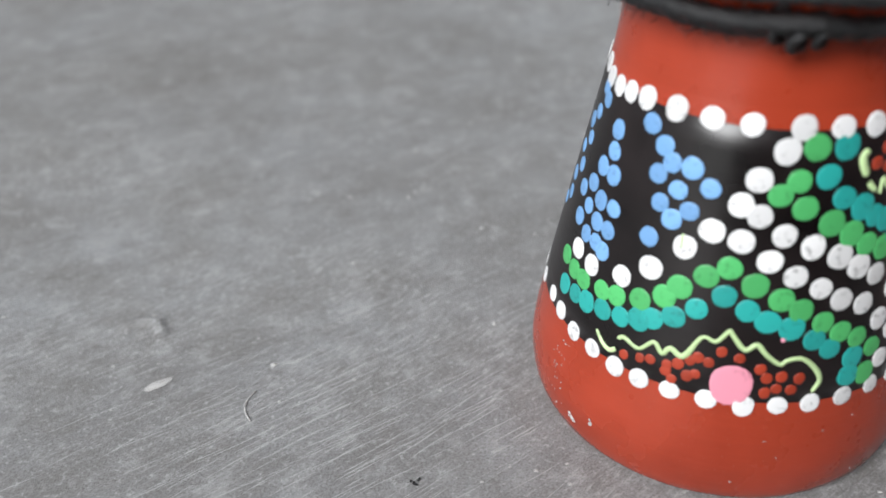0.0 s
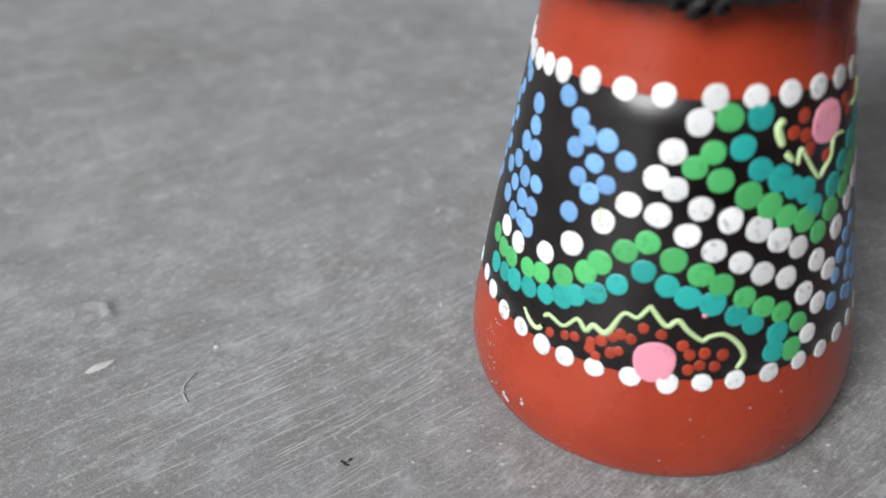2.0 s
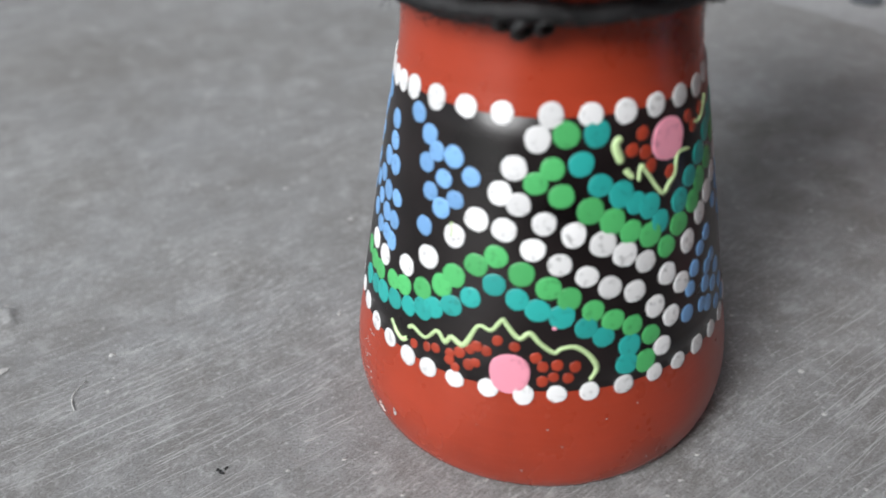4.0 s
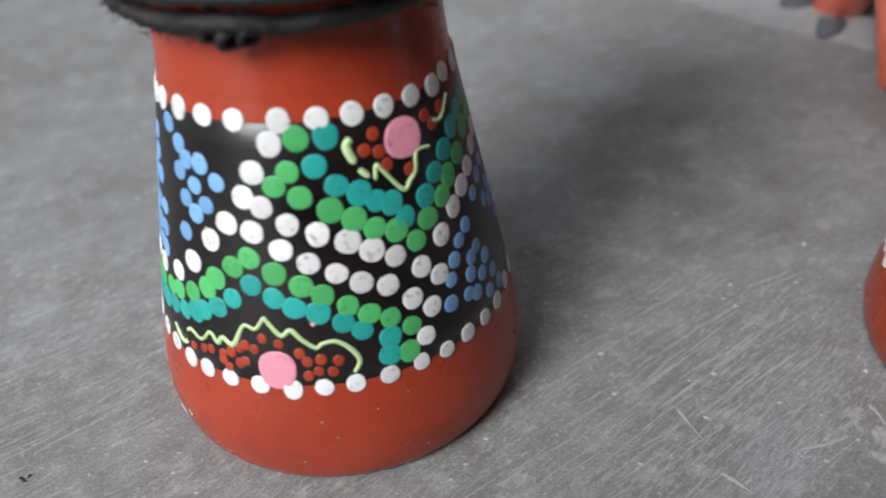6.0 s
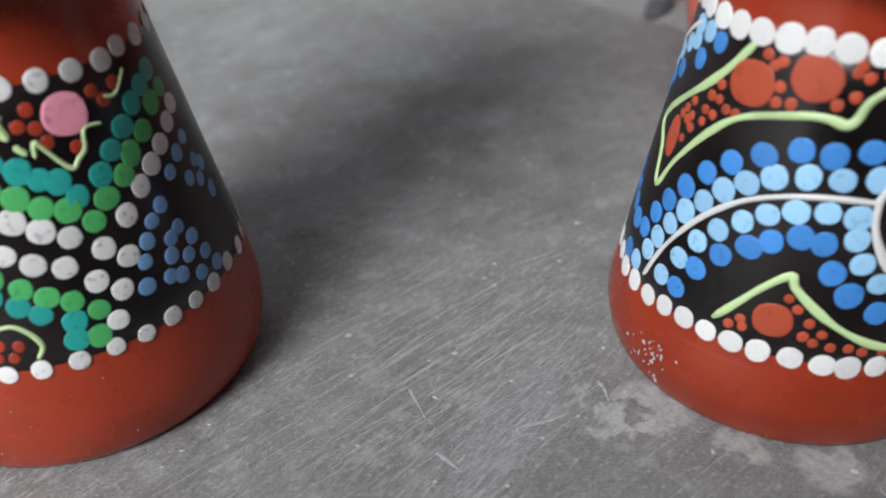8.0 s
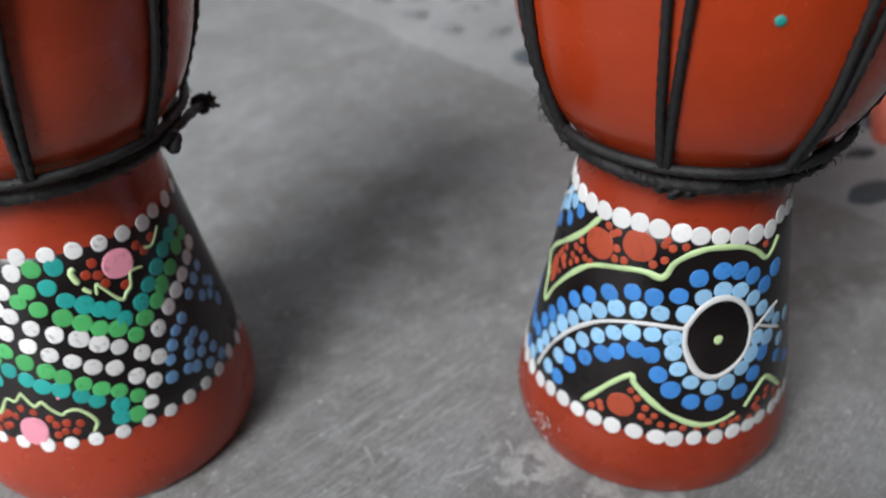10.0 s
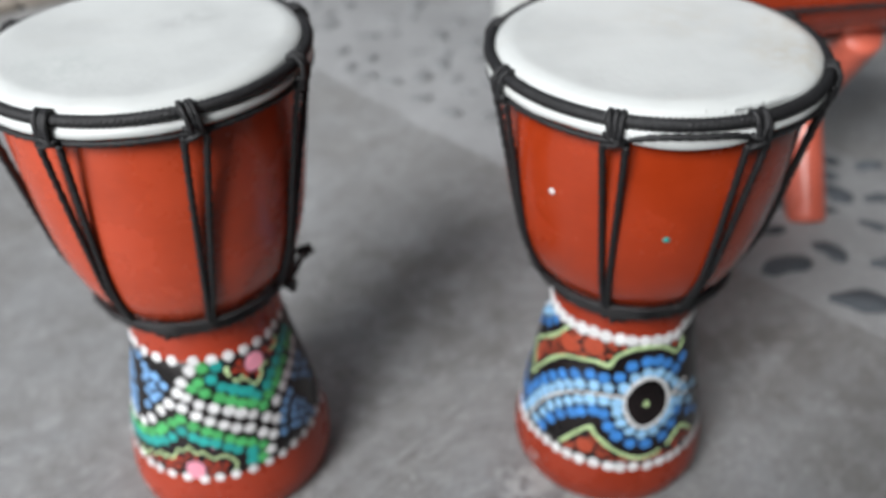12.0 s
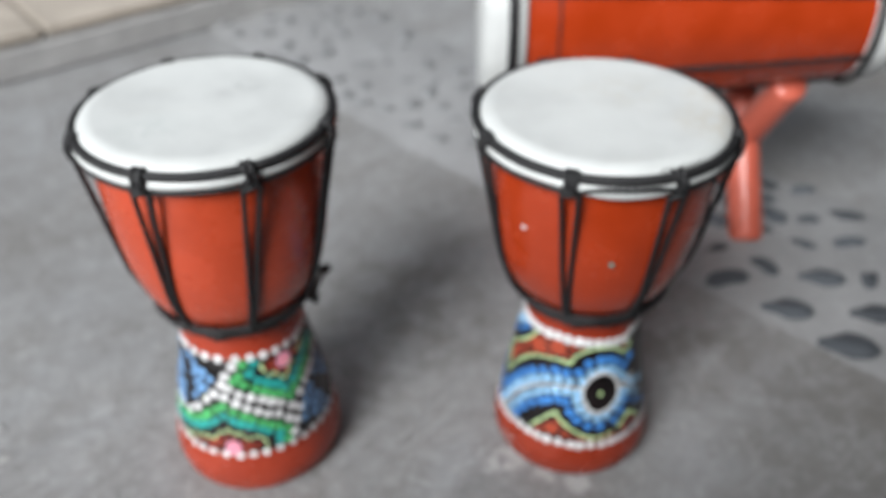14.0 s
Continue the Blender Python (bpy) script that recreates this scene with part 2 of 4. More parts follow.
PEBBLE = stone_material("dark_river_pebble", (0.018, 0.021, 0.026), (0.062, 0.070, 0.080), 60, 0.6, 0.8)
DUSTY_PEBBLE = stone_material("dusty_grey_pebble", (0.13, 0.134, 0.138), (0.19, 0.195, 0.20), 60, 0.7, 0.3)
MORTAR = stone_material("pale_mortar", (0.205, 0.206, 0.208), (0.275, 0.278, 0.282), 12, 0.55, 0.0)
KERB = stone_material("buff_stone", (0.253, 0.224, 0.190), (0.372, 0.330, 0.282), 14, 0.8, 0.2)
RISER = stone_material("grey_cement", (0.298, 0.294, 0.289), (0.420, 0.416, 0.411), 20, 0.8, 0.0)
# dark tone for the unseen light-blocking walls and slab
BLOCKER_GREY = stone_material("dark_blocker", (0.05, 0.047, 0.043), (0.085, 0.08, 0.075), 9, 0.8, 0.0)
STICK = paint_material("salmon_red_paint", (0.56, 0.12, 0.075), 0.32, 0.10, 0.3, streak=False)
SCRATCH = stone_material("burnished_cement", (0.31, 0.312, 0.315), (0.42, 0.424, 0.427), 240, 0.45, 0.0)
CRUMB = stone_material("pale_crumbs", (0.34, 0.335, 0.33), (0.46, 0.455, 0.45), 200, 0.8, 0.3)


# ---- mesh helpers ----
def part(name, bm, mat, parent=None, label="", smooth=True):
    """One bmesh as one mesh object under a thing or a part."""
    me = bpy.data.meshes.new(name)
    bmesh.ops.recalc_face_normals(bm, faces=bm.faces[:])
    if smooth:
        for f in bm.faces:
            f.smooth = True
    bm.to_mesh(me)
    bm.free()
    me.materials.append(mat)
    ob = new(name, me)
    ob.parent = parent
    if label:
        tagged(ob, label)
    return ob


def thing(name, place, label, category, group=""):
    e = new(name)
    e.empty_display_size = 0.05
    e.matrix_basis = place
    return tagged(e, label, category, group)


def revolve(profile, seg=96, cap_low=False, cap_high=False, wobble=0.0):
    """A turned body round z from (radius, height) pairs."""
    bm = bmesh.new()
    rings = []
    for r, z in profile:
        rings.append([bm.verts.new(((r * (1 + wobble * math.sin(3 * a + z * 40))) * math.cos(a), r * (1 + wobble * math.cos(2 * a - z * 30)) * math.sin(a), z))
                      for a in (2 * math.pi * i / seg for i in range(seg))])
    for lo, hi in zip(rings, rings[1:]):
        for i in range(seg):
            bm.faces.new((lo[i], lo[(i + 1) % seg], hi[(i + 1) % seg], hi[i]))
    if cap_low:
        bm.faces.new(rings[0][::-1])
    if cap_high:
        bm.faces.new(rings[-1])
    return bm


def tube(points, radius, seg=8, closed=False, strands=0, lay=0.0, bm=None, taper=None, depth=0.16):
    """A round cord along points; strands and lay (turns per metre) give it the twist of a rope."""
    bm = bm or bmesh.new()
    pts = [Vector(p) for p in points]
    n = len(pts)
    rings, run, side = [], 0.0, None
    for i, p in enumerate(pts):
        a = pts[(i - 1) % n] if closed or i else pts[0]
        b = pts[(i + 1) % n] if closed or i < n - 1 else pts[-1]
        t = (b - a).normalized()
        if side is None:
            side = t.orthogonal().normalized()
        side = (side - t * side.dot(t)).normalized()
        up = t.cross(side)
        if i:
            run += (p - pts[i - 1]).length
        r = radius if taper is None else radius * taper(i / max(1, n - 1))
        ring = []
        for k in range(seg):
            th = 2 * math.pi * k / seg
            rr = r * (1 + (depth * math.cos(strands * th + 2 * math.pi * lay * run) if strands else 0))
            ring.append(bm.verts.new(p + side * (rr * math.cos(th)) + up * (rr * math.sin(th))))
        rings.append(ring)
    for i in range(n if closed else n - 1):
        lo, hi = rings[i], rings[(i + 1) % n]
        for k in range(seg):
            bm.faces.new((lo[k], lo[(k + 1) % seg], hi[(k + 1) % seg], hi[k]))
    if not closed:
        bm.faces.new(rings[0][::-1])
        bm.faces.new(rings[-1])
    return bm


def circle(r, z, n=160, wave=0.0):
    out = []
    for i in range(n):
        a = 2 * math.pi * i / n
        w = wave * (noise.noise((math.cos(a) * 3, math.sin(a) * 3, z * 50)) if wave else 0)
        out.append(((r + w) * math.cos(a), (r + w) * math.sin(a), z + w * 0.8))
    return out


def spline(ctrl, per=8):
    """Catmull-Rom through control points."""
    c = [Vector(p) for p in ctrl]
    out = []
    for i in range(len(c) - 1):
        p0, p1, p2, p3 = c[max(i - 1, 0)], c[i], c[i + 1], c[min(i + 2, len(c) - 1)]
        for k in range(per):
            u = k / per
            out.append(0.5 * ((2 * p1) + (p2 - p0) * u + (2 * p0 - 5 * p1 + 4 * p2 - p3) * u * u + (3 * p1 - p0 - 3 * p2 + p3) * u ** 3))
    out.append(c[-1])
    return out


def box(bm, x0, y0, z0, x1, y1, z1):
    v = [bm.verts.new((x, y, z)) for z in (z0, z1) for y in (y0, y1) for x in (x0, x1)]
    for q in ((0, 2, 3, 1), (4, 5, 7, 6), (0, 1, 5, 4), (2, 6, 7, 3), (0, 4, 6, 2), (1, 3, 7, 5)):
        bm.faces.new([v[i] for i in q])
    return bm


# ---- the setting ----
bm = bmesh.new()
v = [bm.verts.new(p) for p in ((-30, -30, 0), (30, -30, 0), (30, 30, 0), (-30, 30, 0))]
bm.faces.new(v)
floor = tagged(part("floor", bm, CONCRETE), "grey trowelled concrete floor with scratches and stains", "floor", kind="structure")
# unseen walls added to cut light from the right and behind the camera
wall_east = tagged(part("wall_east", box(bmesh.new(), 2.2, -3.0, 0, 2.4, 3.4, 3.8), BLOCKER_GREY), "unseen dark grey wall added to block light", "wall", kind="structure")
wall_south = tagged(part("wall_south", box(bmesh.new(), 0.20, -1.0, 0, 2.2, -0.8, 2.6), BLOCKER_GREY), "unseen dark grey wall added to block light", "wall", kind="structure")
# unseen low wall added so the floor by the blue-dotted drum falls darker
wall_low = tagged(part("wall_low", box(bmesh.new(), -0.45, -0.98, 0, 0.20, -0.82, 0.76), BLOCKER_GREY), "unseen low dark grey wall added to shade the floor", "wall", kind="structure")
# unseen slab added to hold back sky light and deepen the shadows
ceiling = tagged(part("ceiling", box(bmesh.new(), -0.45, -1.0, 2.6, 2.2, 0.35, 2.72), BLOCKER_GREY), "unseen dark grey slab added overhead to block sky light", "ceiling", kind="structure")

# low step at the far side of the floor
step = thing("step", pose(-0.384, 0.687, 0, 0, 0, 32), "low concrete step with buff stone treads beside the floor", "step")
step["kind"] = "structure"
bm = box(bmesh.new(), -1.2, 0.0, -0.002, 1.7, 0.45, 0.048)
bmesh.ops.bevel(bm, geom=bm.edges[:], offset=0.006, segments=2, affect="EDGES")
part("riser", bm, RISER, step, smooth=False)
for i in range(9):
    bm = box(bmesh.new(), -1.19 + i * 0.32, 0.004, 0.0481, -0.875 + i * 0.32, 0.44, 0.062)
    bmesh.ops.bevel(bm, geom=bm.edges[:], offset=0.004, segments=2, affect="EDGES")
    part("tread_stone", bm, KERB, step, smooth=False)


# ---- the painted hand drums ----
# each foot is a cone: radius = first - second * height
CONE_A, CONE_B = (0.0671, 0.1978), (0.0626, 0.1741)
CONES = {}


def foot_radius(cone, z):
    return cone[0] - cone[1] * z


def on_foot(cone, ang, z, lift=0.0):
    a, r = radians(ang), foot_radius(cone, z) + lift
    return Vector((r * math.cos(a), r * math.sin(a), z))


def dot_mesh(mat, seed):
    """A shallow dome of paint of radius about one, a little uneven."""
    bm = bmesh.new()
    rings = []
    for r, h in ((1.0, -0.16), (0.96, 0.06), (0.84, 0.115), (0.4, 0.12)):
        ring = []
        for a in (2 * math.pi * i / 18 for i in range(18)):
            q = r * (1 + 0.13 * noise.noise((math.cos(a) * 0.9 + seed * 5.7, math.sin(a) * 0.9, 0.3)))
            ring.append(bm.verts.new((q * math.cos(a), q * math.sin(a), h)))
        rings.append(ring)
    top = bm.verts.new((0.1, 0, 0.17))
    for lo, hi in zip(rings, rings[1:]):
        for i in range(18):
            bm.faces.new((lo[i], lo[(i + 1) % 18], hi[(i + 1) % 18], hi[i]))
    for i in range(18):
        bm.faces.new((rings[-1][i], rings[-1][(i + 1) % 18], top))
    me = bpy.data.meshes.new("paint_dot")
    for f in bm.faces:
        f.smooth = True
    bm.to_mesh(me)
    bm.free()
    me.materials.append(mat)
    return me


DOTS = {m.name: [dot_mesh(m, k) for k in range(4)] for m in (WHITE_DOT, CLEAN_WHITE_DOT, GREEN_DOT, TEAL_DOT, BLUE_DOT, LIGHT_BLUE_DOT, DARK_BLUE_DOT, RED_DOT, BRICK_DOT, PINK_DOT, LIME)}
rnd, pick = random.Random(7), random.Random(11)


def dot(band, mat, ang, mm, size, tall=1.0, name="paint_dot"):
    """A dot of paint on the foot: angle in degrees, height and radius in millimetres."""
    z, cone = mm / 1000, CONES[band.name]
    p = on_foot(cone, ang, z, 0.0003)
    out = Vector((math.cos(radians(ang)), math.sin(radians(ang)), cone[1])).normalized()
    u = Vector((-math.sin(radians(ang)), math.cos(radians(ang)), 0))
    w = out.cross(u)
    s = size / 1000 * rnd.uniform(0.93, 1.07)
    m = Matrix((u * s * rnd.uniform(0.94, 1.04), w * s * tall * rnd.uniform(0.95, 1.06), out * 0.0013)).transposed().to_4x4()
    m.translation = p
    ob = new(name, pick.choice(DOTS[mat.name]))
    ob.parent = band
    ob.matrix_basis = m
    return ob


def stroke(band, mat, ctrl, width, name="paint_line"):
    """A raised stroke of paint on the foot through (angle, mm) points."""
    pts = spline([(a, z, 0) for a, z in ctrl], 5)
    bm = bmesh.new()
    rows = []
    n = len(pts)
    cone = CONES[band.name]
    pos = [on_foot(cone, p.x, p.y / 1000) for p in pts]
    for i, p in enumerate(pts):
        out = Vector((math.cos(radians(p.x)), math.sin(radians(p.x)), cone[1])).normalized()
        t = (pos[min(i + 1, n - 1)] - pos[max(i - 1, 0)]).normalized()
        s = out.cross(t).normalized()
        w = width / 1000 * (0.8 + 0.45 * noise.noise((p.x * 0.09, p.y * 0.09, 3.1)))
        if i in (0, n - 1):
            w *= 0.55
        rows.append([bm.verts.new(pos[i] + s * (w * k) + out * h) for k, h in ((-1, 0.0001), (-0.8, 0.0005), (0, 0.00075), (0.8, 0.0005), (1, 0.0001))])
    for lo, hi in zip(rows, rows[1:]):
        for k in range(4):
            bm.faces.new((lo[k], lo[k + 1], hi[k + 1], hi[k]))
    return part(name, bm, mat, band)


BOWL = [(0.0437, 0.117), (0.0424, 0.124), (0.0415, 0.134), (0.0425, 0.141), (0.0462, 0.149), (0.053, 0.157), (0.0595, 0.168), (0.0652, 0.185), (0.0692, 0.205), (0.0718, 0.225), (0.0736, 0.25), (0.0748, 0.284)]


def bowl_radius(z):
    return float(np.interp(z, [q[1] for q in BOWL], [q[0] for q in BOWL]))


def smooth_profile(ctrl, per=5):
    return [(p.x, p.y) for p in spline([(r, z, 0) for r, z in ctrl], per)]


def djembe(place, label, foot_mat, bowl_mat, skin_mat, cone, wide, first, twist, sag=0.0, knots=8, dz=0.0, ring=0.0792, low_z=0.041, dome=0.0004, tilt=0.0, lump=-98.0):
    """A goblet drum: turned foot and bowl, skin, cords. first: the angle of a knot; twist: by how much the cords lean;
    dz, ring: the height of the head above the common one, and the radius of the cord round it."""
    drum = thing("djembe_drum", place, label, "drum", "painted drums")
    k, e = foot_radius(cone, 0.117) / 0.0437, ring - 0.0792
    tall = [(r + e * min(1, max(0, (z - 0.16) / 0.06)), z + dz * min(1, max(0, (z - 0.15) / 0.12))) for r, z in BOWL]
    neck = [(r * k, z) for r, z in BOWL[:3]] + [(0.0425, 0.1415), (0.0455, 0.148)]
    drop = wide - foot_radius(cone, low_z)
    foot = [(wide - 0.0064, 0.0), (wide - 0.0046, 0.0006), (wide - 0.0030, 0.0022), (wide - 0.0014, 0.0058), (wide - 0.0004, 0.0110), (wide, 0.43 * low_z), (wide - 0.20 * drop, 0.62 * low_z), (wide - 0.56 * drop, 0.80 * low_z), (foot_radius(cone, low_z), low_z), (foot_radius(cone, 0.075), 0.075)]
    part("foot", revolve(smooth_profile(foot + neck), 128, cap_low=True), foot_mat, drum, "terracotta red painted foot")
    part("bowl", revolve(smooth_profile([(0.0445, 0.1465)] + tall[4:]), 128), bowl_mat, drum, "glossy red bowl")

    def at(r, z):
        return (r + e, z + dz)
    # skin, folded down over the rim under the cord; its cut edge stands off the bowl below the cord
    skin = [at(*q) for q in ((0.0768, 0.2762), (0.0802, 0.2757), (0.0815, 0.2768), (0.0813, 0.2786), (0.0797, 0.2804), (0.0770, 0.2825))]
    skin += [at(r, z + dome) for r, z in ((0.0770, 0.2838), (0.0760, 0.2853), (0.0735, 0.2866), (0.0706, 0.2875), (0.0686, 0.2878), (0.066, 0.2876), (0.05, 0.2873), (0.02, 0.2871), (0.002, 0.2871))]
    bm = revolve(skin, 128, cap_high=True, wobble=0.002)
    for v in bm.verts:
        if v.co.z < 0.2777 + dz:      # the trimmed edge of the skin hangs unevenly
            a = math.degrees(math.atan2(v.co.y, v.co.x))
            v.co.z -= 0.0006 * (1 + noise.noise((v.co.x * 60, v.co.y * 60, first))) + sag * math.exp(-((a + 96) / 19) ** 4)
    part("drum_skin", bm, skin_mat, drum, "taut pale goat skin head")
    part("rim_rope", tube(circle(ring + 0.0004, 0.2832 + dz, 760, 0.0009), 0.0026 if not sag else 0.0029, 12, True, 3, 380, depth=0.14), ROPE, drum, "thick black wrapped cord")
    low = [Vector(p) for p in circle(ring + 0.0006, 0.2728 + dz, 300, 0.0009)]
    for p in low:
        a = math.degrees(math.atan2(p.y, p.x))
        q = math.exp(-((a + 96) / 19) ** 4) if sag else 0
        p.z += 0.0062 * q
        p.xy *= 1 + 0.030 * q
    part("lower_rim_rope", tube(low, 0.0014, 8, True, 2, 190, depth=0.24), ROPE, drum)
    part("waist_rope", tube(circle(0.0550, 0.1540, 200, 0.0016), 0.0019, 8, True, 3, 160), ROPE, drum, "black twisted cord")
    part("waist_rope", tube(circle(0.0490, 0.1458, 200, 0.0036), 0.0026, 8, True, 3, 160), ROPE, drum)
    for n in range(knots):
        slip = rnd.uniform(-2, 2) if n else 0
        a = first + 360 / knots * n + (slip if sag or n != 1 else -1.0)
        bm = bmesh.new()
        # the turns of cord that tie the rim
        for off in (-1.5, 0.1, 1.6):
            lean, fat = rnd.uniform(-1.3, 1.3), rnd.uniform(0.9, 1.15)
            loop = []
            for q in (2 * math.pi * i / 18 for i in range(18)):
                b, r = radians(a + off + lean * math.sin(q)), ring + 0.0006 + 0.0046 * fat * math.cos(q)
                loop.append((r * math.cos(b), r * math.sin(b), 0.2793 + dz + 0.0076 * math.sin(q)))
            tube(loop, 0.00145, 6, True, bm=bm, strands=2, lay=200)
        for h, tilt in ((0.2732, 0.0007), (0.2757, -0.0005)):
            tube([((ring + 0.0050 - 0.0002 * u * u) * math.cos(radians(a + u)), (ring + 0.0050 - 0.0002 * u * u) * math.sin(radians(a + u)), h + dz + tilt * u * rnd.uniform(0.6, 1.4)) for u in (-3.2, -2, -1, 0, 1, 2, 3.2)], 0.00145, 6, bm=bm)
        part("knot", bm, ROPE, drum)
        for sgn in (-1, 1):
            top, low = a + sgn * 3.6, a + twist + sgn * 1.0
            ctrl, swell = [], float(np.interp(0.205, [q[1] for q in tall], [q[0] for q in tall])) + 0.0016
            for u in (0.0, 0.12, 0.35, 0.55, 0.75, 0.9, 1.0):
                z = 0.2727 + dz + (0.1535 - 0.2727 - dz) * u
                r = max(float(np.interp(z, [q[1] for q in tall], [q[0] for q in tall])) + 0.0016 + 0.0045 * max(0, 1 - u * 5), 0.0545)
                if z > 0.205:      # drawn straight from the rim to the swell of the bowl
                    r = max(r, swell + (ring + 0.0030 - swell) * (z - 0.205) / (0.0677 + dz))
                b = radians(top + (low - top) * u)
                ctrl.append((r * math.cos(b), r * math.sin(b), z))
            part("tension_rope", tube(spline(ctrl, 9), 0.0016, 8, False, 2, 170, depth=0.24), ROPE, drum)
    part("waist_rope", tube([(x, y, z - 0.0007 * (1 + math.sin(2.4 * math.atan2(y, x) + first))) for x, y, z in circle(0.0470, 0.1448, 200, 0.0030)], 0.0021, 8, True, 3, 150), ROPE, drum)
    bm = bmesh.new()
    for a0, drop, fat in ((lump, 0.0006, 0.8), (lump + 6, -0.0002, 0.6), (lump - 5, -0.0010, 0.7)):      # where the cord is tied off
        a = radians(a0)
        tube([((0.0478 + 0.0026 * math.cos(q)) * math.cos(a + 0.03 * math.sin(2 * q)), (0.0478 + 0.0026 * math.cos(q)) * math.sin(a + 0.03 * math.sin(2 * q)), 0.1442 - drop + 0.0036 * math.sin(q)) for q in (2 * math.pi * i / 16 for i in range(16))], 0.0019 * fat, 7, True, 2, 220, bm=bm)
    part("waist_knot", bm, ROPE, drum, "rough knot in black cord")
    bm = bmesh.new()
    for n in range(420):      # stray fibres of the worn cord
        a, h = rnd.uniform(0, 2 * math.pi), rnd.uniform(0, 1)
        r, z = 0.0462 + 0.0100 * h, 0.1405 + 0.0145 * h
        e, out, up = a + rnd.uniform(-0.06, 0.06), rnd.uniform(0.001, 0.0034), rnd.uniform(-0.0028, 0.0022)
        tube([(r * math.cos(a), r * math.sin(a), z), ((r + out) * math.cos((a + e) / 2), (r + out) * math.sin((a + e) / 2), z + up * 0.4), ((r + out * 1.2) * math.cos(e), (r + out * 1.2) * math.sin(e), z + up)], 0.00013, 3, bm=bm)
    part("cord_fuzz", bm, ROPE, drum, "stray black fibres of worn cord")["kind"] = "stuff"
    if tilt:      # a head strapped on slightly askew
        for ob in drum.children:
            for v in ob.data.vertices:
                v.co.z -= tilt * (v.co.y + ring) * min(1, max(0, (v.co.z - 0.20) / 0.07))
    return drum


def band_on(drum, cone, z0, z1, label):
    rows = [z0, z0 + 0.0006] + [z0 + (z1 - z0) * i / 10 for i in range(1, 10)] + [z1 - 0.0006, z1]
    prof = [(foot_radius(cone, z) + (0.0003 if 0 < i < 12 else -0.0006), z) for i, z in enumerate(rows)]
    band = part("painted_band", revolve(prof, 128), BLACK, drum, label)
    CONES[band.name] = cone
    return band


def on_bowl(drum, mat, ang, z, size, name="paint_speck"):
    a, r = radians(ang), bowl_radius(z) + 0.0016
    out = Vector((math.cos(a), math.sin(a), -0.15)).normalized()
    u = Vector((-math.sin(a), math.cos(a), 0))
    m = Matrix((u * size, out.cross(u) * size, out * 0.003)).transposed().to_4x4()
    m.translation = Vector((r * math.cos(a), r * math.sin(a), z))
    ob = new(name, pick.choice(DOTS[mat.name]))
    ob.parent = drum
    ob.matrix_basis = m


def chips(drum, cone, wide, ang, z, spread, count, size, tall=0.8, rise=1.0):
    """Flakes of bare white ground where the red paint has chipped off."""
    bm = bmesh.new()
    for i in range(count):
        a, h = radians(ang + rnd.gauss(0, spread)), min(0.035, max(0.002, z + rnd.gauss(0, spread * 0.0009 * rise)))
        r = float(np.interp(h, [0.0022, 0.0058, 0.011, 0.017, 0.024, 0.036], [wide - 0.0030, wide - 0.0014, wide - 0.0004, wide, wide - 0.0006, foot_radius(cone, 0.036)])) + 0.0002
        q, n = size * rnd.uniform(0.35, 1.0), rnd.randrange(4, 7)
        ring = []
        for t in range(n):
            th, k = 2 * math.pi * t / n + rnd.uniform(-0.4, 0.4), rnd.uniform(0.5, 1.2)
            du, dz = q * k * math.cos(th), q * k * math.sin(th) * tall
            ring.append(bm.verts.new((r * math.cos(a + du / r), r * math.sin(a + du / r), h + dz)))
        c = bm.verts.new(((r + 0.0003) * math.cos(a), (r + 0.0003) * math.sin(a), h))
        for t in range(n):
            bm.faces.new((ring[t], ring[(t + 1) % n], c))
    ob = part("chipped_paint", bm, CRUMB, drum, "small white chips in the red paint", smooth=False)
    ob["kind"] = "stuff"


def lay(band, mat, size, dots, tall=1.0):
    for a, z in dots:
        dot(band, mat, a, z, size, tall)


def ring_rest(band, mat, size, start, stop, step, mm):
    """The dots of a border on the far side."""
    a = start
    while a < stop:
        dot(band, mat, a, mm + rnd.uniform(-0.7, 0.7), size)
        a += step


# the drum with green, white and pink dots
drum_a = djembe(pose(0, 0, 0), "red djembe drum with green, white and pink painted dots", RED, CORAL, SKIN_A, CONE_A, 0.0628, -112.6, -7, dz=0.0004, ring=0.0773, low_z=0.0402, dome=0.0012, tilt=0.013, lump=-103.0)
band_a = band_on(drum_a, CONE_A, 0.0402, 0.1180, "black painted band with dots")
lay(band_a, WHITE_DOT, 3.3, [(-175, 116.5), (-166, 116.5), (-158, 117.2), (-149, 117.7), (-136, 118.0), (-123, 118.3), (-110, 118.1), (-94, 118.2), (-81, 118.2), (-69, 117.7), (-57, 117.4), (-45, 117.2), (-33, 116.8), (-24, 118.3), (-12, 118.0)])
ring_rest(band_a, WHITE_DOT, 3.2, 2, 180, 12.5, 118)
lay(band_a, WHITE_DOT, 3.1, [(-171, 43.3), (-163, 42.4), (-154, 41.0), (-145, 40.5), (-136, 39.7), (-128, 39.5), (-119, 39.6), (-109, 39.7), (-99, 39.2), (-90, 39.9), (-81, 40.1), (-71, 40.3), (-61, 40.8), (-52, 40.8), (-43, 41.3), (-34, 41.3), (-25, 41.7), (-15, 42.5)])
ring_rest(band_a, WHITE_DOT, 3.0, -4, 176, 9.4, 41.2)
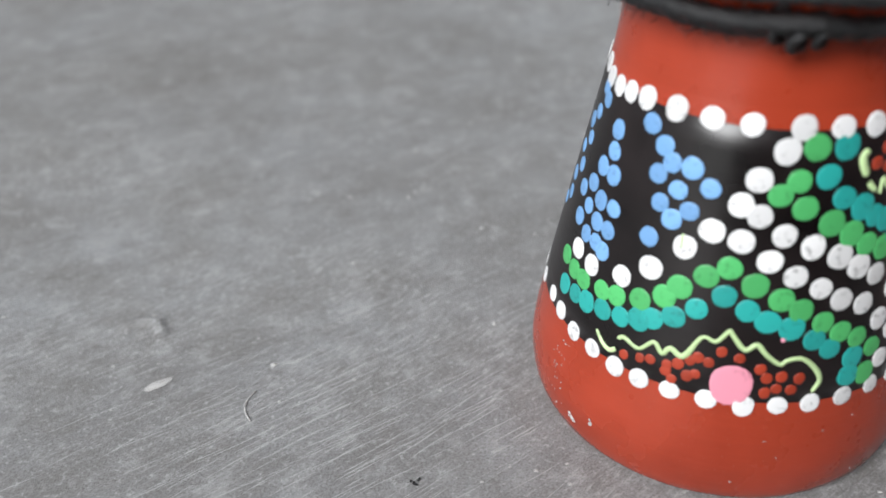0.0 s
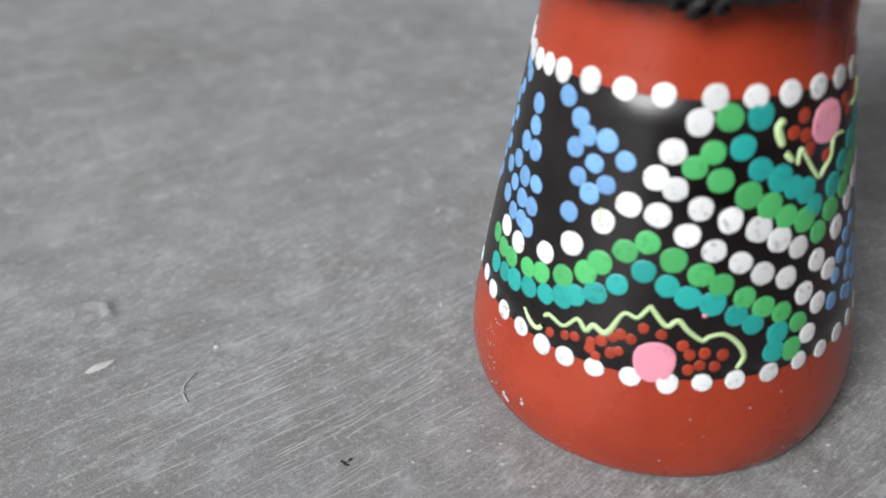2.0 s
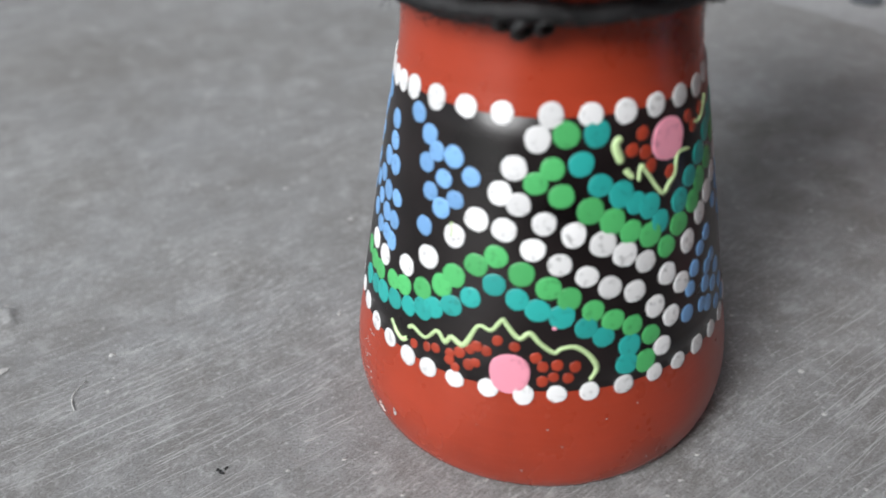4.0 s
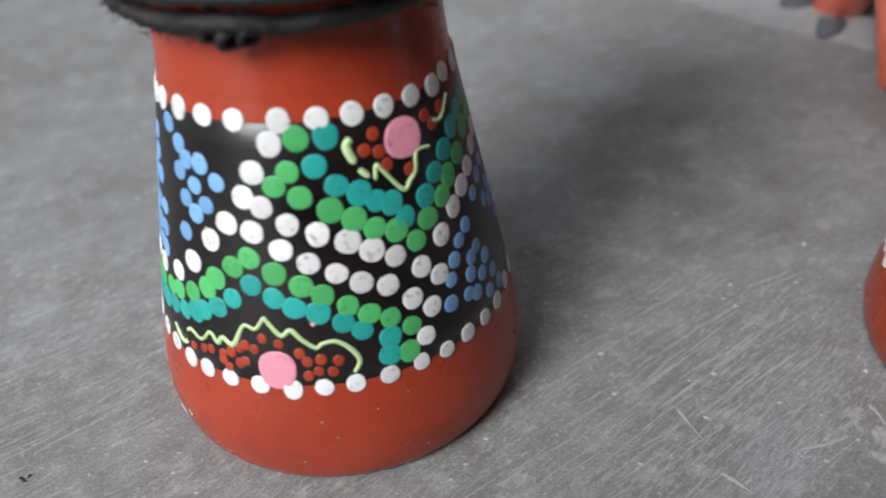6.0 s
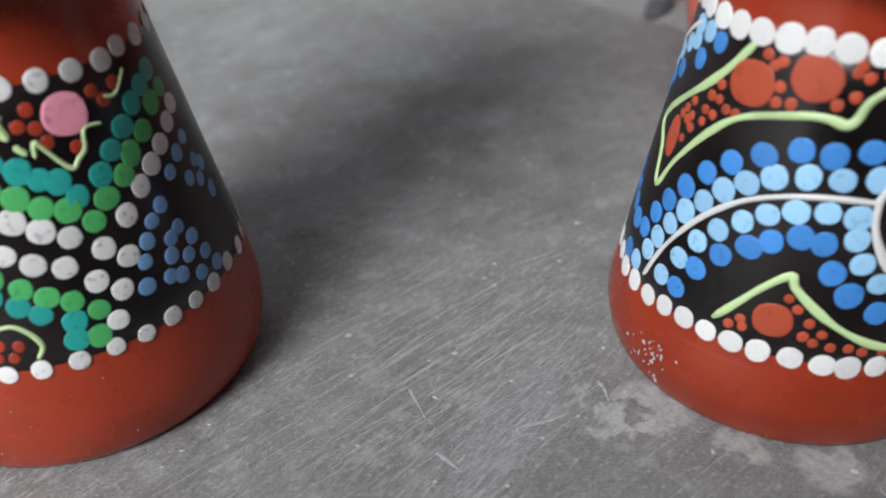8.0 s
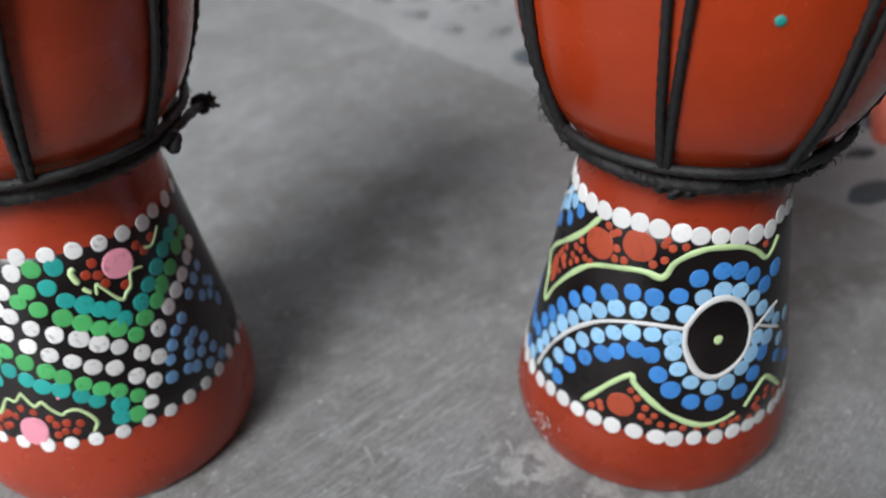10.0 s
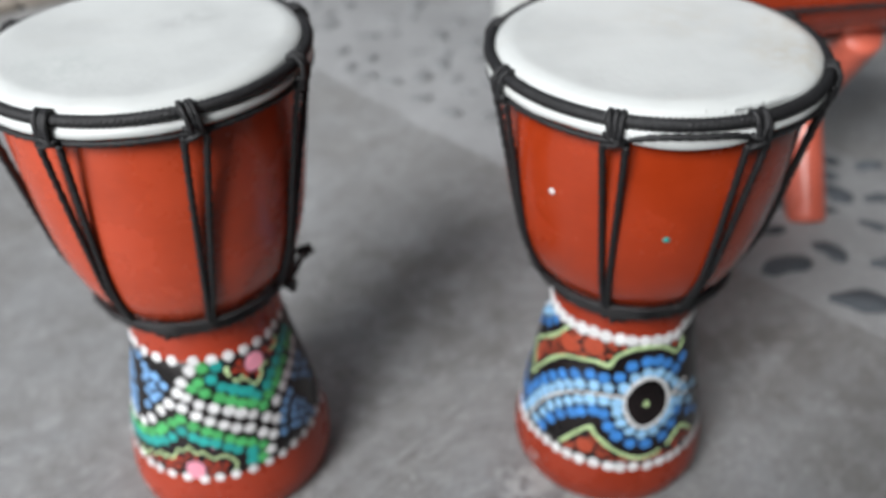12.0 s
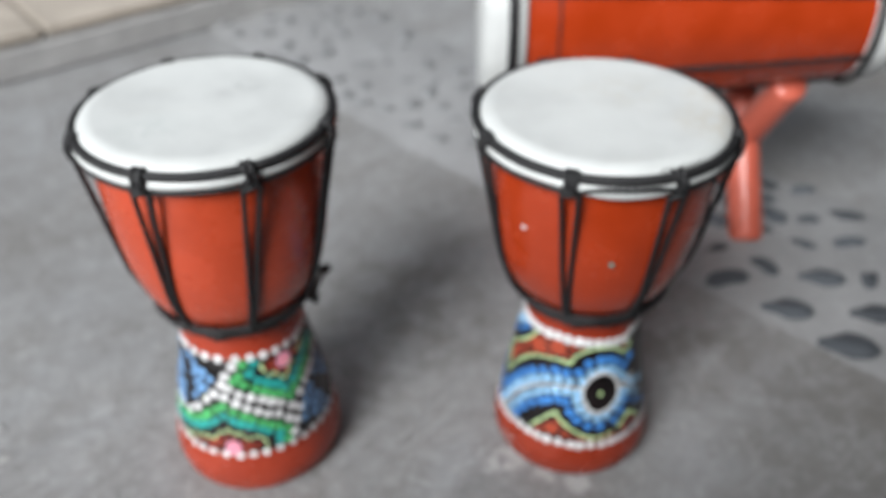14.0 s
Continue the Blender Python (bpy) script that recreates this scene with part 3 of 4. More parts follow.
lay(band_a, WHITE_DOT, 3.55, [(-98, 112.2), (-105, 104.4), (-109, 97.3), (-103, 94.9), (-116, 89.3), (-107, 87.8), (-123, 82.8), (-132, 73.7), (-141, 67.6), (-95, 90.1), (-86, 86.9), (-77, 83.9), (-70, 79.9), (-63, 75.9), (-55, 70.0), (-49, 65.0), (-98, 82.8), (-90, 78.7), (-82, 75.0), (-75, 71.0), (-67, 68.1), (-60, 61.5), (-54, 56.4), (-58, 48.5), (-163, 65.3), (-154, 64.4), (-45, 75.9), (-37, 81.4), (-30, 85.4), (-23, 88.5), (-15, 92.1), (-8, 95.3)])
lay(band_a, GREEN_DOT, 3.6, [(-89, 113.4), (-93, 104.9), (-98, 100.8), (-90, 97.5), (-81, 93.1), (-74, 89.5), (-68, 85.6), (-61, 83.2), (-55, 78.0), (-49, 82.7), (-41, 86.7), (-36, 91.0), (-28, 94.9), (-19, 99.8), (-11, 101.8)])
lay(band_a, TEAL_DOT, 3.55, [(-79, 113.2), (-84, 105.7), (-78, 99.7), (-71, 96.4), (-66, 93.2), (-61, 91.3), (-57, 85.9), (-48, 89.2), (-42, 94.4), (-35, 98.8), (-28, 102.9), (-21, 106.0), (-14, 108.1)])
lay(band_a, GREEN_DOT, 3.5, [(-169, 59.6), (-162, 58.4), (-156, 58.3), (-147, 59.7), (-141, 60.8), (-133, 63.5), (-126, 67.1), (-122, 71.5), (-115, 76.5), (-109, 79.8), (-101, 75.7), (-93, 72.0), (-87, 68.8), (-80, 64.7), (-74, 61.3), (-68, 58.1), (-62, 53.4), (-64, 45.7)])
lay(band_a, TEAL_DOT, 3.55, [(-165, 51.2), (-158, 52.0), (-152, 52.8), (-145, 54.2), (-138, 55.6), (-132, 57.6), (-128, 59.3), (-122, 62.1), (-116, 66.3), (-109, 71.6), (-102, 68.3), (-96, 65.5), (-89, 63.7), (-82, 59.9), (-77, 56.5), (-69, 52.1), (-70, 46.9)])
lay(band_a, BLUE_DOT, 3.0, [(-144, 112.1), (-137, 107.8), (-133, 104.1), (-137, 100.0), (-129, 97.7), (-126, 104.3), (-119, 100.2), (-134, 92.6), (-124, 92.8), (-129, 89.2), (-135, 82.4), (-159, 105.6), (-158, 99.5), (-162, 93.4), (-155, 93.1), (-165, 86.7), (-171, 82.4), (-158, 84.2), (-151, 84.3), (-164, 79.5), (-168, 74.0), (-157, 77.5), (-151, 77.4), (-161, 71.5), (-155, 71.8), (-151, 70.6)])
lay(band_a, BLUE_DOT, 2.7, [(-33, 73.7), (-38, 70.7), (-42, 66.3), (-45, 60.9), (-47, 54.0), (-30, 64.8), (-34, 62.9), (-26, 59.1), (-36, 58.2), (-30, 55.0), (-23, 52.0), (-39, 52.8), (-35, 51.2), (-28, 47.4), (-20, 46.1)])
lay(band_a, BLUE_DOT, 2.6, [(-172, 110.5), (-176, 113.0), (-177, 105.0), (178, 100.5), (-178, 96.0), (176, 91.0), (-179, 86.5), (175, 81.0), (177, 75.0), (171, 70.0)])
lay(band_a, BLUE_DOT, 2.7, [(-24, 79.7), (-17, 83.0), (-10, 85.1), (-16, 73.7), (-10, 70.4), (-9, 76.6), (-5, 73.5), (-5, 64.1)])
lay(band_a, RED_DOT, 1.7, [(-134, 44.7), (-129, 46.1), (-126, 47.0), (-121, 47.4), (-121, 45.3), (-118, 48.6), (-115, 50.6), (-113, 52.2), (-110, 51.3), (-107, 55.2), (-102, 54.1), (-119, 43.3), (-115, 45.7), (-113, 46.9), (-96, 51.2), (-94, 48.5), (-90, 49.0), (-85, 48.3), (-94, 43.9), (-91, 45.4), (-87, 44.9)])
lay(band_a, RED_DOT, 2.0, [(-63, 111.2), (-67, 107.5), (-62, 106.1), (-60, 102.1), (-52, 98.6), (-41, 110.8), (-38, 107.5), (-32, 110.3)])
dot(band_a, PINK_DOT, -103, 45.3, 6.6)
dot(band_a, PINK_DOT, -52, 107.8, 6.2)
stroke(band_a, LIME, [(-145, 47.3), (-142, 44.6), (-139, 43.6), (-137, 45.2)], 0.9)
stroke(band_a, LIME, [(-137, 48.7), (-135, 49.9), (-130, 48.7), (-126, 52.6), (-123, 50.1), (-121, 52.5), (-117, 51.3), (-113, 58.4), (-109, 58.0), (-106, 61.7), (-105, 60.9), (-101, 56.7), (-98, 58.6), (-95, 55.7), (-91, 52.9), (-89, 54.1), (-85, 54.4), (-81, 51.3), (-79, 47.2), (-81, 43.7)], 0.9)
stroke(band_a, LIME, [(-71, 111.4), (-73, 109.5), (-71, 104.9)], 1.5)
stroke(band_a, LIME, [(-70, 103.0), (-67, 100.3)], 1.2)
stroke(band_a, LIME, [(-65, 99.0), (-64, 102.8), (-62, 100.8), (-56, 93.8), (-53, 95.4), (-50, 97.6), (-48, 102.5), (-42, 102.1)], 0.8)
stroke(band_a, LIME, [(-38, 108.3), (-33, 107.5), (-26, 112.4)], 0.7)

dot(band_a, PINK_DOT, -91, 60.5, 0.8)
stroke(band_a, LIME, [(-124.5, 86.5), (-124.2, 84.5), (-124.0, 82.5)], 0.5)
chips(drum_a, CONE_A, 0.0628, -140.5, 0.0150, 0.7, 3, 0.0016)
chips(drum_a, CONE_A, 0.0628, -147.5, 0.0100, 1.3, 6, 0.0013)
chips(drum_a, CONE_A, 0.0628, -157, 0.0250, 2.2, 26, 0.0004, 1.3, 3.6)
chips(drum_a, CONE_A, 0.0628, -88, 0.0040, 14, 16, 0.0005)
chips(drum_a, CONE_A, 0.0628, -75, 0.0080, 22, 9, 0.0003)
# loose knotted end of the cord
bm = tube(spline([(0.0500, -0.023, 0.1490), (0.0560, -0.012, 0.1515), (0.0590, 0.000, 0.1505), (0.0605, 0.009, 0.1490)], 4), 0.0018, 8, False, 2, 200)
tube([(0.0530 + 0.0022 * math.cos(q), -0.0210 + 0.002 * math.sin(2 * q), 0.1485 + 0.0026 * math.sin(q)) for q in (2 * math.pi * i / 14 for i in range(14))], 0.0020, 7, True, bm=bm)
tube([(0.0600 + 0.0024 * math.cos(q), 0.0085 + 0.0016 * math.sin(2 * q), 0.1490 + 0.0028 * math.sin(q)) for q in (2 * math.pi * i / 14 for i in range(14))], 0.0016, 7, True, bm=bm)
part("cord_end", bm, ROPE, drum_a, "knotted end of black cord")
bm = bmesh.new()
for i in range(12):
    tube([(0.0605, 0.009, 0.1490), (0.0650 + rnd.uniform(-0.002, 0.002), 0.010 + rnd.uniform(-0.003, 0.003), 0.1492 + rnd.uniform(-0.003, 0.003))], 0.0008, 5, bm=bm)
part("cord_fray", bm, ROPE, drum_a, "frayed end of black cord")["kind"] = "stuff"

# the drum with the blue dots and the round eye
drum_b = djembe(pose(0.2452, -0.0233, 0), "orange-red djembe drum with blue painted dots and black eye", DARK_RED, ORANGE, SKIN_B, CONE_B, 0.0602, -119.0, 0, 0.0034, dz=-0.0079, ring=0.0799, low_z=0.0345, dome=0.0018, lump=-114.0)
band_b = band_on(drum_b, CONE_B, 0.0340, 0.1208, "black painted band with blue dots")
lay(band_b, CLEAN_WHITE_DOT, 3.8, [(179, 121.2), (-170, 120.9), (-160, 121.0), (-150, 121.1), (-139, 121.5), (-129, 122.2), (-119, 121.8), (-108, 121.5), (-99, 120.8), (-89, 120.4), (-79, 119.3), (-69, 118.5), (-59, 118.2)])
ring_rest(band_b, CLEAN_WHITE_DOT, 3.7, -50, 180, 9.6, 121)
lay(band_b, CLEAN_WHITE_DOT, 3.6, [(178, 32.3), (-173, 32.9), (-164, 33.5), (-156, 34.5), (-148, 35.0), (-140, 35.0), (-132, 35.0), (-124, 34.7), (-115, 35.2), (-106, 34.3), (-99, 33.8), (-91, 34.0), (-82, 33.4), (-74, 33.7), (-66, 33.9), (-59, 34.1), (-50, 34.1)])
ring_rest(band_b, CLEAN_WHITE_DOT, 3.5, -43, 174, 8.2, 34)
lay(band_b, LIGHT_BLUE_DOT, 3.65, [(-153, 71.8), (-147, 77.9), (-140, 82.4), (-132, 86.1), (-122, 88.2), (-112, 89.0), (-101, 89.6), (-94, 96.5), (-85, 98.9), (-76, 97.3), (-68, 92.6), (-62, 86.3), (-56, 81.3), (-159, 65.9), (-164, 59.3), (-168, 52.7), (-171, 46.0), (-176, 39.1)])
lay(band_b, LIGHT_BLUE_DOT, 3.65, [(-105, 78.9), (-114, 79.5), (-123, 78.5), (-131, 75.5), (-138, 71.3), (-145, 66.3), (-151, 59.8), (-156, 51.9), (-161, 42.8), (-104, 72.8), (-101, 65.9), (-95, 60.3), (-87, 57.2), (-79, 58.5), (-72, 62.8), (-67, 67.7), (-64, 74.3), (-57, 71.6)])
lay(band_b, DARK_BLUE_DOT, 3.6, [(-168, 65.3), (-162, 72.7), (-155, 80.3), (-147, 86.3), (-137, 91.1), (-126, 94.8), (-116, 94.8), (-105, 97.0), (-97, 104.2), (-86, 106.7), (-77, 105.7), (-69, 101.9), (-61, 96.0), (-53, 100.7), (-173, 58.4), (-177, 50.6), (175, 49.5), (176, 38.5)])
lay(band_b, DARK_BLUE_DOT, 3.7, [(-154, 42.5), (-149, 51.7), (-142, 59.3), (-134, 65.1), (-128, 68.3), (-120, 71.8), (-113, 70.7), (-109, 62.6), (-103, 56.4), (-94, 51.4), (-84, 49.7), (-72, 52.2), (-65, 58.1), (-60, 65.7)])
lay(band_b, LIGHT_BLUE_DOT, 3.0, [(176, 114.6), (177, 110.5), (-175, 115.2)])
lay(band_b, DARK_BLUE_DOT, 3.0, [(-167, 114.3), (-176, 107.1)])
lay(band_b, BRICK_DOT, 1.6, [(-145, 116.7), (-139, 115.8), (-138, 109.5), (-138, 105.4), (-133, 106.0), (-119, 107.8), (-114, 110.3), (-115, 116.2), (-114, 118.1), (-111, 115.3), (-105, 116.4), (-163, 100.5), (-160, 104.6), (-159, 100.7), (-164, 96.0), (-155, 99.0), (-160, 95.8), (-164, 92.4), (-151, 98.8), (-169, 88.8), (-172, 90.1), (-176, 90.5), (-62, 113.3)])
lay(band_b, BRICK_DOT, 1.6, [(-119, 53.2), (-116, 50.4), (-112, 46.7), (-108, 43.8), (-113, 42.4), (-110, 40.8), (-105, 40.1), (-100, 40.0), (-96, 38.9), (-90, 38.9), (-84, 38.4), (-79, 38.2), (-75, 38.6), (-72, 39.1), (-131, 43.0), (-134, 40.2), (-130, 40.8), (-63, 41.5), (-61, 44.0), (-56, 43.0)])
lay(band_b, BRICK_DOT, 1.5, [(-171, 96.2), (-174, 93.0), (-170.1, 92.0), (-172, 84.2), (-141.6, 114.4), (-65.7, 37.4), (-60.8, 39.1), (-55.2, 46.2), (-49.7, 42.3), (-48, 38.5), (-43, 40.5)])
lay(band_b, LIGHT_BLUE_DOT, 3.2, [(170.5, 107.7), (162, 102.9), (154, 98.0), (-39.5, 74.1), (-46, 65.5), (-50, 76.5)])
lay(band_b, DARK_BLUE_DOT, 3.1, [(169.8, 99.8), (161, 94.5), (153, 89.0), (157.6, 61.2), (163.2, 56.5), (168, 52.0), (-48.2, 58.6), (-37, 52.2)])
stroke(band_b, CLEAN_WHITE_DOT, [(-182.9, 116.1), (-191.9, 111.8), (-202, 106.0), (-212, 99.0)], 1.1)
dot(band_b, BRICK_DOT, -148, 108.0, 6.4)
dot(band_b, BRICK_DOT, -127, 113.5, 7.0)
dot(band_b, BRICK_DOT, -122, 45.4, 6.0)
dot(band_b, BRICK_DOT, -178, 82.6, 3.2, 2.2)
stroke(band_b, LIME, [(p if p[0] < 0 else (p[0] - 360, p[1])) for p in [(-151, 118.1), (-164, 105.0), (170, 85.1), (176, 76.5), (-179, 65.6), (-172, 76.6), (-160, 90.2), (-148, 98.8), (-130, 103.5), (-121, 104.2), (-115, 103.2), (-112, 105.0), (-109, 109.9), (-100, 114.6), (-90, 116.3), (-77, 115.2), (-68, 111.7), (-61, 107.3), (-55, 110.7), (-52, 113.8)]], 1.5)
stroke(band_b, LIME, [(-139, 40.0), (-128, 53.5), (-120, 60.1), (-118, 56.6), (-110, 50.2), (-102, 45.1), (-93, 41.1), (-86, 39.8), (-79, 40.9), (-74, 42.7)], 1.5)
stroke(band_b, LIME, [(-69, 43.8), (-63, 49.2), (-56, 52.3), (-44, 41.6)], 1.3)
stroke(band_b, CLEAN_WHITE_DOT, [(-169, 38.0), (-164, 50.7), (-154, 65.2), (-142, 75.7), (-130, 81.1), (-118, 83.4), (-108, 83.8), (-100, 83.3)], 1.1)
stroke(band_b, CLEAN_WHITE_DOT, [(-100, 83.9), (-96, 90.2), (-89, 94.6), (-80, 94.8), (-72, 89.4), (-68, 80.1), (-70, 71.1), (-76, 65.0), (-84, 61.7), (-92, 63.8), (-97, 70.2), (-100, 77.6), (-100, 85.7)], 1.45)
stroke(band_b, CLEAN_WHITE_DOT, [(-99, 86.5), (-94.5, 92.5), (-88, 96.2), (-81, 96.0)], 1.0)
stroke(band_b, CLEAN_WHITE_DOT, [(-67, 77.9), (-58, 82.8), (-50, 84.8)], 0.8)
stroke(band_b, CLEAN_WHITE_DOT, [(-66, 80.4), (-47, 71.7)], 0.8)
dot(band_b, LIME, -85, 78.1, 1.9)

bm = bmesh.new()
for i in range(110):
    a, r, z = radians(rnd.gauss(-72, 6)), rnd.uniform(0.0765, 0.0785), 0.2785 + rnd.uniform(0, 0.0008)
    e, up = a + rnd.uniform(-0.03, 0.03), rnd.uniform(0.001, 0.0032)
    tube([(r * math.cos(a), r * math.sin(a), z), ((r + 0.0008) * math.cos(e), (r + 0.0008) * math.sin(e), z + up * 0.7), ((r + 0.002) * math.cos(e), (r + 0.002) * math.sin(e), z + up)], 0.00012, 4, bm=bm)
part("skin_hair", bm, SKIN, drum_b, "fringe of short pale hair")["kind"] = "stuff"
on_bowl(drum_b, WHITE_DOT, -143, 0.2255, 0.0017)
on_bowl(drum_b, TEAL_DOT, -97.5, 0.2107, 0.0017)
chips(drum_b, CONE_B, 0.0602, -156, 0.0160, 4.6, 46, 0.00075, 1.6)

# ---- the barrel drum on its crossed stand ----
barrel = thing("barrel_drum", pose(0.230, 0.270, 0.243, 0, 90, -8), "red two-headed barrel drum lying in a crossed stand", "drum")
prof = [(0.082, 0.0), (0.087, 0.03), (0.088, 0.07), (0.083, 0.16), (0.074, 0.265), (0.067, 0.338)]
part("shell", revolve(prof, 96), ORANGE, barrel, "glossy orange-red wooden shell")
part("drum_skin", revolve([(0.002, -0.012), (0.075, -0.012), (0.086, -0.008), (0.0890, 0.002), (0.0902, 0.014), (0.0908, 0.024), (0.0885, 0.025)], 96), SKIN, barrel)
part("drum_skin", revolve([(0.067, 0.320), (0.0705, 0.322), (0.0695, 0.346), (0.066, 0.351), (0.002, 0.351)], 96), SKIN, barrel)
part("rim_rope", tube(circle(0.0915, 0.013, 160), 0.0040, 8, True, 3, 140), ROPE, barrel)
part("rim_rope", tube(circle(0.0725, 0.324, 160), 0.0032, 8, True, 3, 140), ROPE, barrel)
part("hoop", tube(circle(0.0876, 0.052, 96), 0.0012, 6, True), ROPE, barrel, "thin dark line round the shell")
for k in range(8):
    a = radians(22.5 + 45 * k)
    ctrl = [((np.interp(z, [q[1] for q in prof], [q[0] for q in prof]) + 0.0015) * math.cos(a), (np.interp(z, [q[1] for q in prof], [q[0] for q in prof]) + 0.0015) * math.sin(a), z) for z in (0.012, 0.06, 0.12, 0.2, 0.27, 0.322)]
    part("tension_rope", tube(spline(ctrl, 4), 0.0018, 6, False, 2, 150), ROPE, barrel)


def crossed_stand(x):
    st = thing("drum_stand", pose(x, 0.262, 0), "salmon red round wooden crossed legs under a barrel drum", "stand", "drum stands")
    for s in (-1, 1):
        foot_p, top_p = Vector((0.006 * s, s * 0.066, 0.0)), Vector((0.003 if s > 0 else 0.006, -s * 0.062, 0.176))
        d = (top_p - foot_p).normalized()
        pts = [foot_p + d * (u * (top_p - foot_p).length) for u in (0, 0.01, 0.03, 0.3, 0.6, 0.97, 0.99, 1)]
        part("leg", tube(pts, 0.0172, 20, taper=lambda u: 0.86 if u in (0, 1) else 0.96 if u < 0.2 or u > 0.8 else 1.0), STICK, st)
    return st


crossed_stand(0.311)
crossed_stand(0.498)

# ---- the band of pebbles set in mortar ----
path = [(-0.036, 0.982), (0.096, 0.772), (0.266, 0.512), (0.380, 0.359), (0.538, 0.167), (0.651, 0.010), (0.754, -0.194)]
pts = spline([(x, y, 0) for x, y in path], 40)
bm = bmesh.new()
rows = []
for i, p in enumerate(pts):
    t = (pts[min(i + 1, len(pts) - 1)] - pts[max(i - 1, 0)]).normalized()
    s = Vector((t.y, -t.x, 0))
    jag = [0.005 * noise.noise((i * 0.13, k, 0)) + 0.007 * noise.noise((i * 0.61, k, 2)) for k in (1.7, 9.2)]
    rows.append([bm.verts.new(p + s * (w + (jag[0] if w < 0 else jag[1])) + Vector((0, 0, h))) for w, h in ((-0.128, -0.001), (-0.112, 0.0025), (0, 0.004), (0.112, 0.0025), (0.128, -0.001))])
for lo, hi in zip(rows, rows[1:]):
    for k in range(4):
        bm.faces.new((lo[k], lo[k + 1], hi[k + 1], hi[k]))
pebble_band = tagged(part("pebble_band", bm, MORTAR), "band of dark pebbles set in pale mortar in the floor", "paving", kind="structure")


def pebble_mesh(seed, mat):
    bm = bmesh.new()
    bmesh.ops.create_icosphere(bm, subdivisions=2, radius=1)
    for v in bm.verts:
        v.co *= 1 + 0.55 * noise.noise(v.co * 1.1 + Vector((seed * 7.3, 0, 0)))
        v.co.z *= 0.5
    for f in bm.faces:
        f.smooth = True
    me = bpy.data.meshes.new("pebble")
    bm.to_mesh(me)
    bm.free()
    me.materials.append(mat)
    return me


PEBBLES = [pebble_mesh(i, PEBBLE) for i in range(6)]
DUSTY = [pebble_mesh(i, DUSTY_PEBBLE) for i in range(6)]
taken = []


def lay_pebble(x, y, ln, turn, wide):
    taken.append((Vector((x, y, 0)), ln))
    ob = new("pebble", rnd.choice(DUSTY if y > 0.40 else PEBBLES))
    ob.parent = pebble_band
    ob.matrix_basis = Matrix.LocRotScale((x, y, 0.003), Euler((0, 0, turn)), (ln, ln * wide, ln * 0.5))


# those beside the stand, one by one: place, half length in millimetres, turn in degrees
for x, y, half, deg in ((0.456, 0.184, 13, 10), (0.444, 0.133, 22, 5), (0.490, 0.147, 17, -70), (0.483, 0.081, 26, -22), (0.537, 0.121, 25, -16), (0.514, 0.025, 29, -24), (0.560, 0.062, 26, -16), (0.571, 0.219, 14, 0), (0.592, 0.172, 18, 0),
                         (0.618, 0.220, 18, -15), (0.516, 0.208, 12, -30), (0.545, 0.177, 15, -50), (0.545, 0.266, 15, -50), (0.594, 0.276, 14, 0), (0.115, 0.566, 17, -10), (0.144, 0.544, 17, -25), (0.175, 0.493, 15, 0), (0.203, 0.452, 16, -20), (0.231, 0.501, 14, 0),
                         (0.152, 0.742, 20, 0), (0.123, 0.684, 17, 0)):
    lay_pebble(x, y, half / 1000, radians(deg), rnd.uniform(0.5, 0.62))
tries = 0
while len(taken) < 130 and tries < 6000:
    tries += 1
    i = rnd.randrange(1, len(pts) - 1)
    t = (pts[i + 1] - pts[i - 1]).normalized()
    s = Vector((t.y, -t.x, 0))
    p = pts[i] + t * rnd.uniform(-0.02, 0.02) + s * rnd.uniform(-0.108, 0.108)
    ln = rnd.uniform(0.013, 0.022)
    if any((p - q).length < (ln + m) * 1.0 for q, m in taken):
        continue
    lay_pebble(p.x, p.y, ln, math.atan2(s.y, s.x) + rnd.gauss(0.6, 0.4), rnd.uniform(0.45, 0.65))

# ---- crumbs, fibres and flecks on the floor ----
bm = bmesh.new()
for i in range(1300):
    x, y = rnd.uniform(-0.42, 0.46), rnd.uniform(-0.13, 0.42)
    if math.hypot(x, y) < 0.066 or math.hypot(x - 0.2452, y + 0.0233) < 0.063:
        continue
    q = 0.0014 * rnd.random() ** 4 + 0.0002
    n = rnd.randrange(5, 8)
    ring = [bm.verts.new((x + q * rnd.uniform(0.6, 1.3) * math.cos(2 * math.pi * t / n), y + q * rnd.uniform(0.5, 1.0) * math.sin(2 * math.pi * t / n), 0.0002)) for t in range(n)]
    c = bm.verts.new((x, y, q * rnd.uniform(0.3, 0.7)))
    for t in range(n):
        bm.faces.new((ring[t], ring[(t + 1) % n], c))
tagged(part("floor_crumbs", bm, CRUMB, smooth=False), "pale crumbs of grit scattered on the concrete floor", "grit", kind="stuff")


def scratch(bm, x, y, turn, long, wide, lift):
    """A thin ridge of burnished cement left by the trowel, pointed at both ends."""
    n, c, w = 7, math.cos(turn), math.sin(turn)
    sway, rows = rnd.uniform(-0.03, 0.03) * long, []
    for i in range(n):
        u = 2 * i / (n - 1) - 1
        half = wide * (1 - u * u) * rnd.uniform(0.55, 1.2) + 0.00003
        px, py = x + c * long * u / 2 - w * sway * u * u, y + w * long * u / 2 + c * sway * u * u
        rows.append([bm.verts.new((px - w * half * k, py + c * half * k, lift * h)) for k, h in ((-1, 0.4), (0, 1), (1, 0.4))])
    for lo, hi in zip(rows, rows[1:]):
        for k in (0, 1):
            bm.faces.new((lo[k], lo[k + 1], hi[k + 1], hi[k]))


bm = bmesh.new()
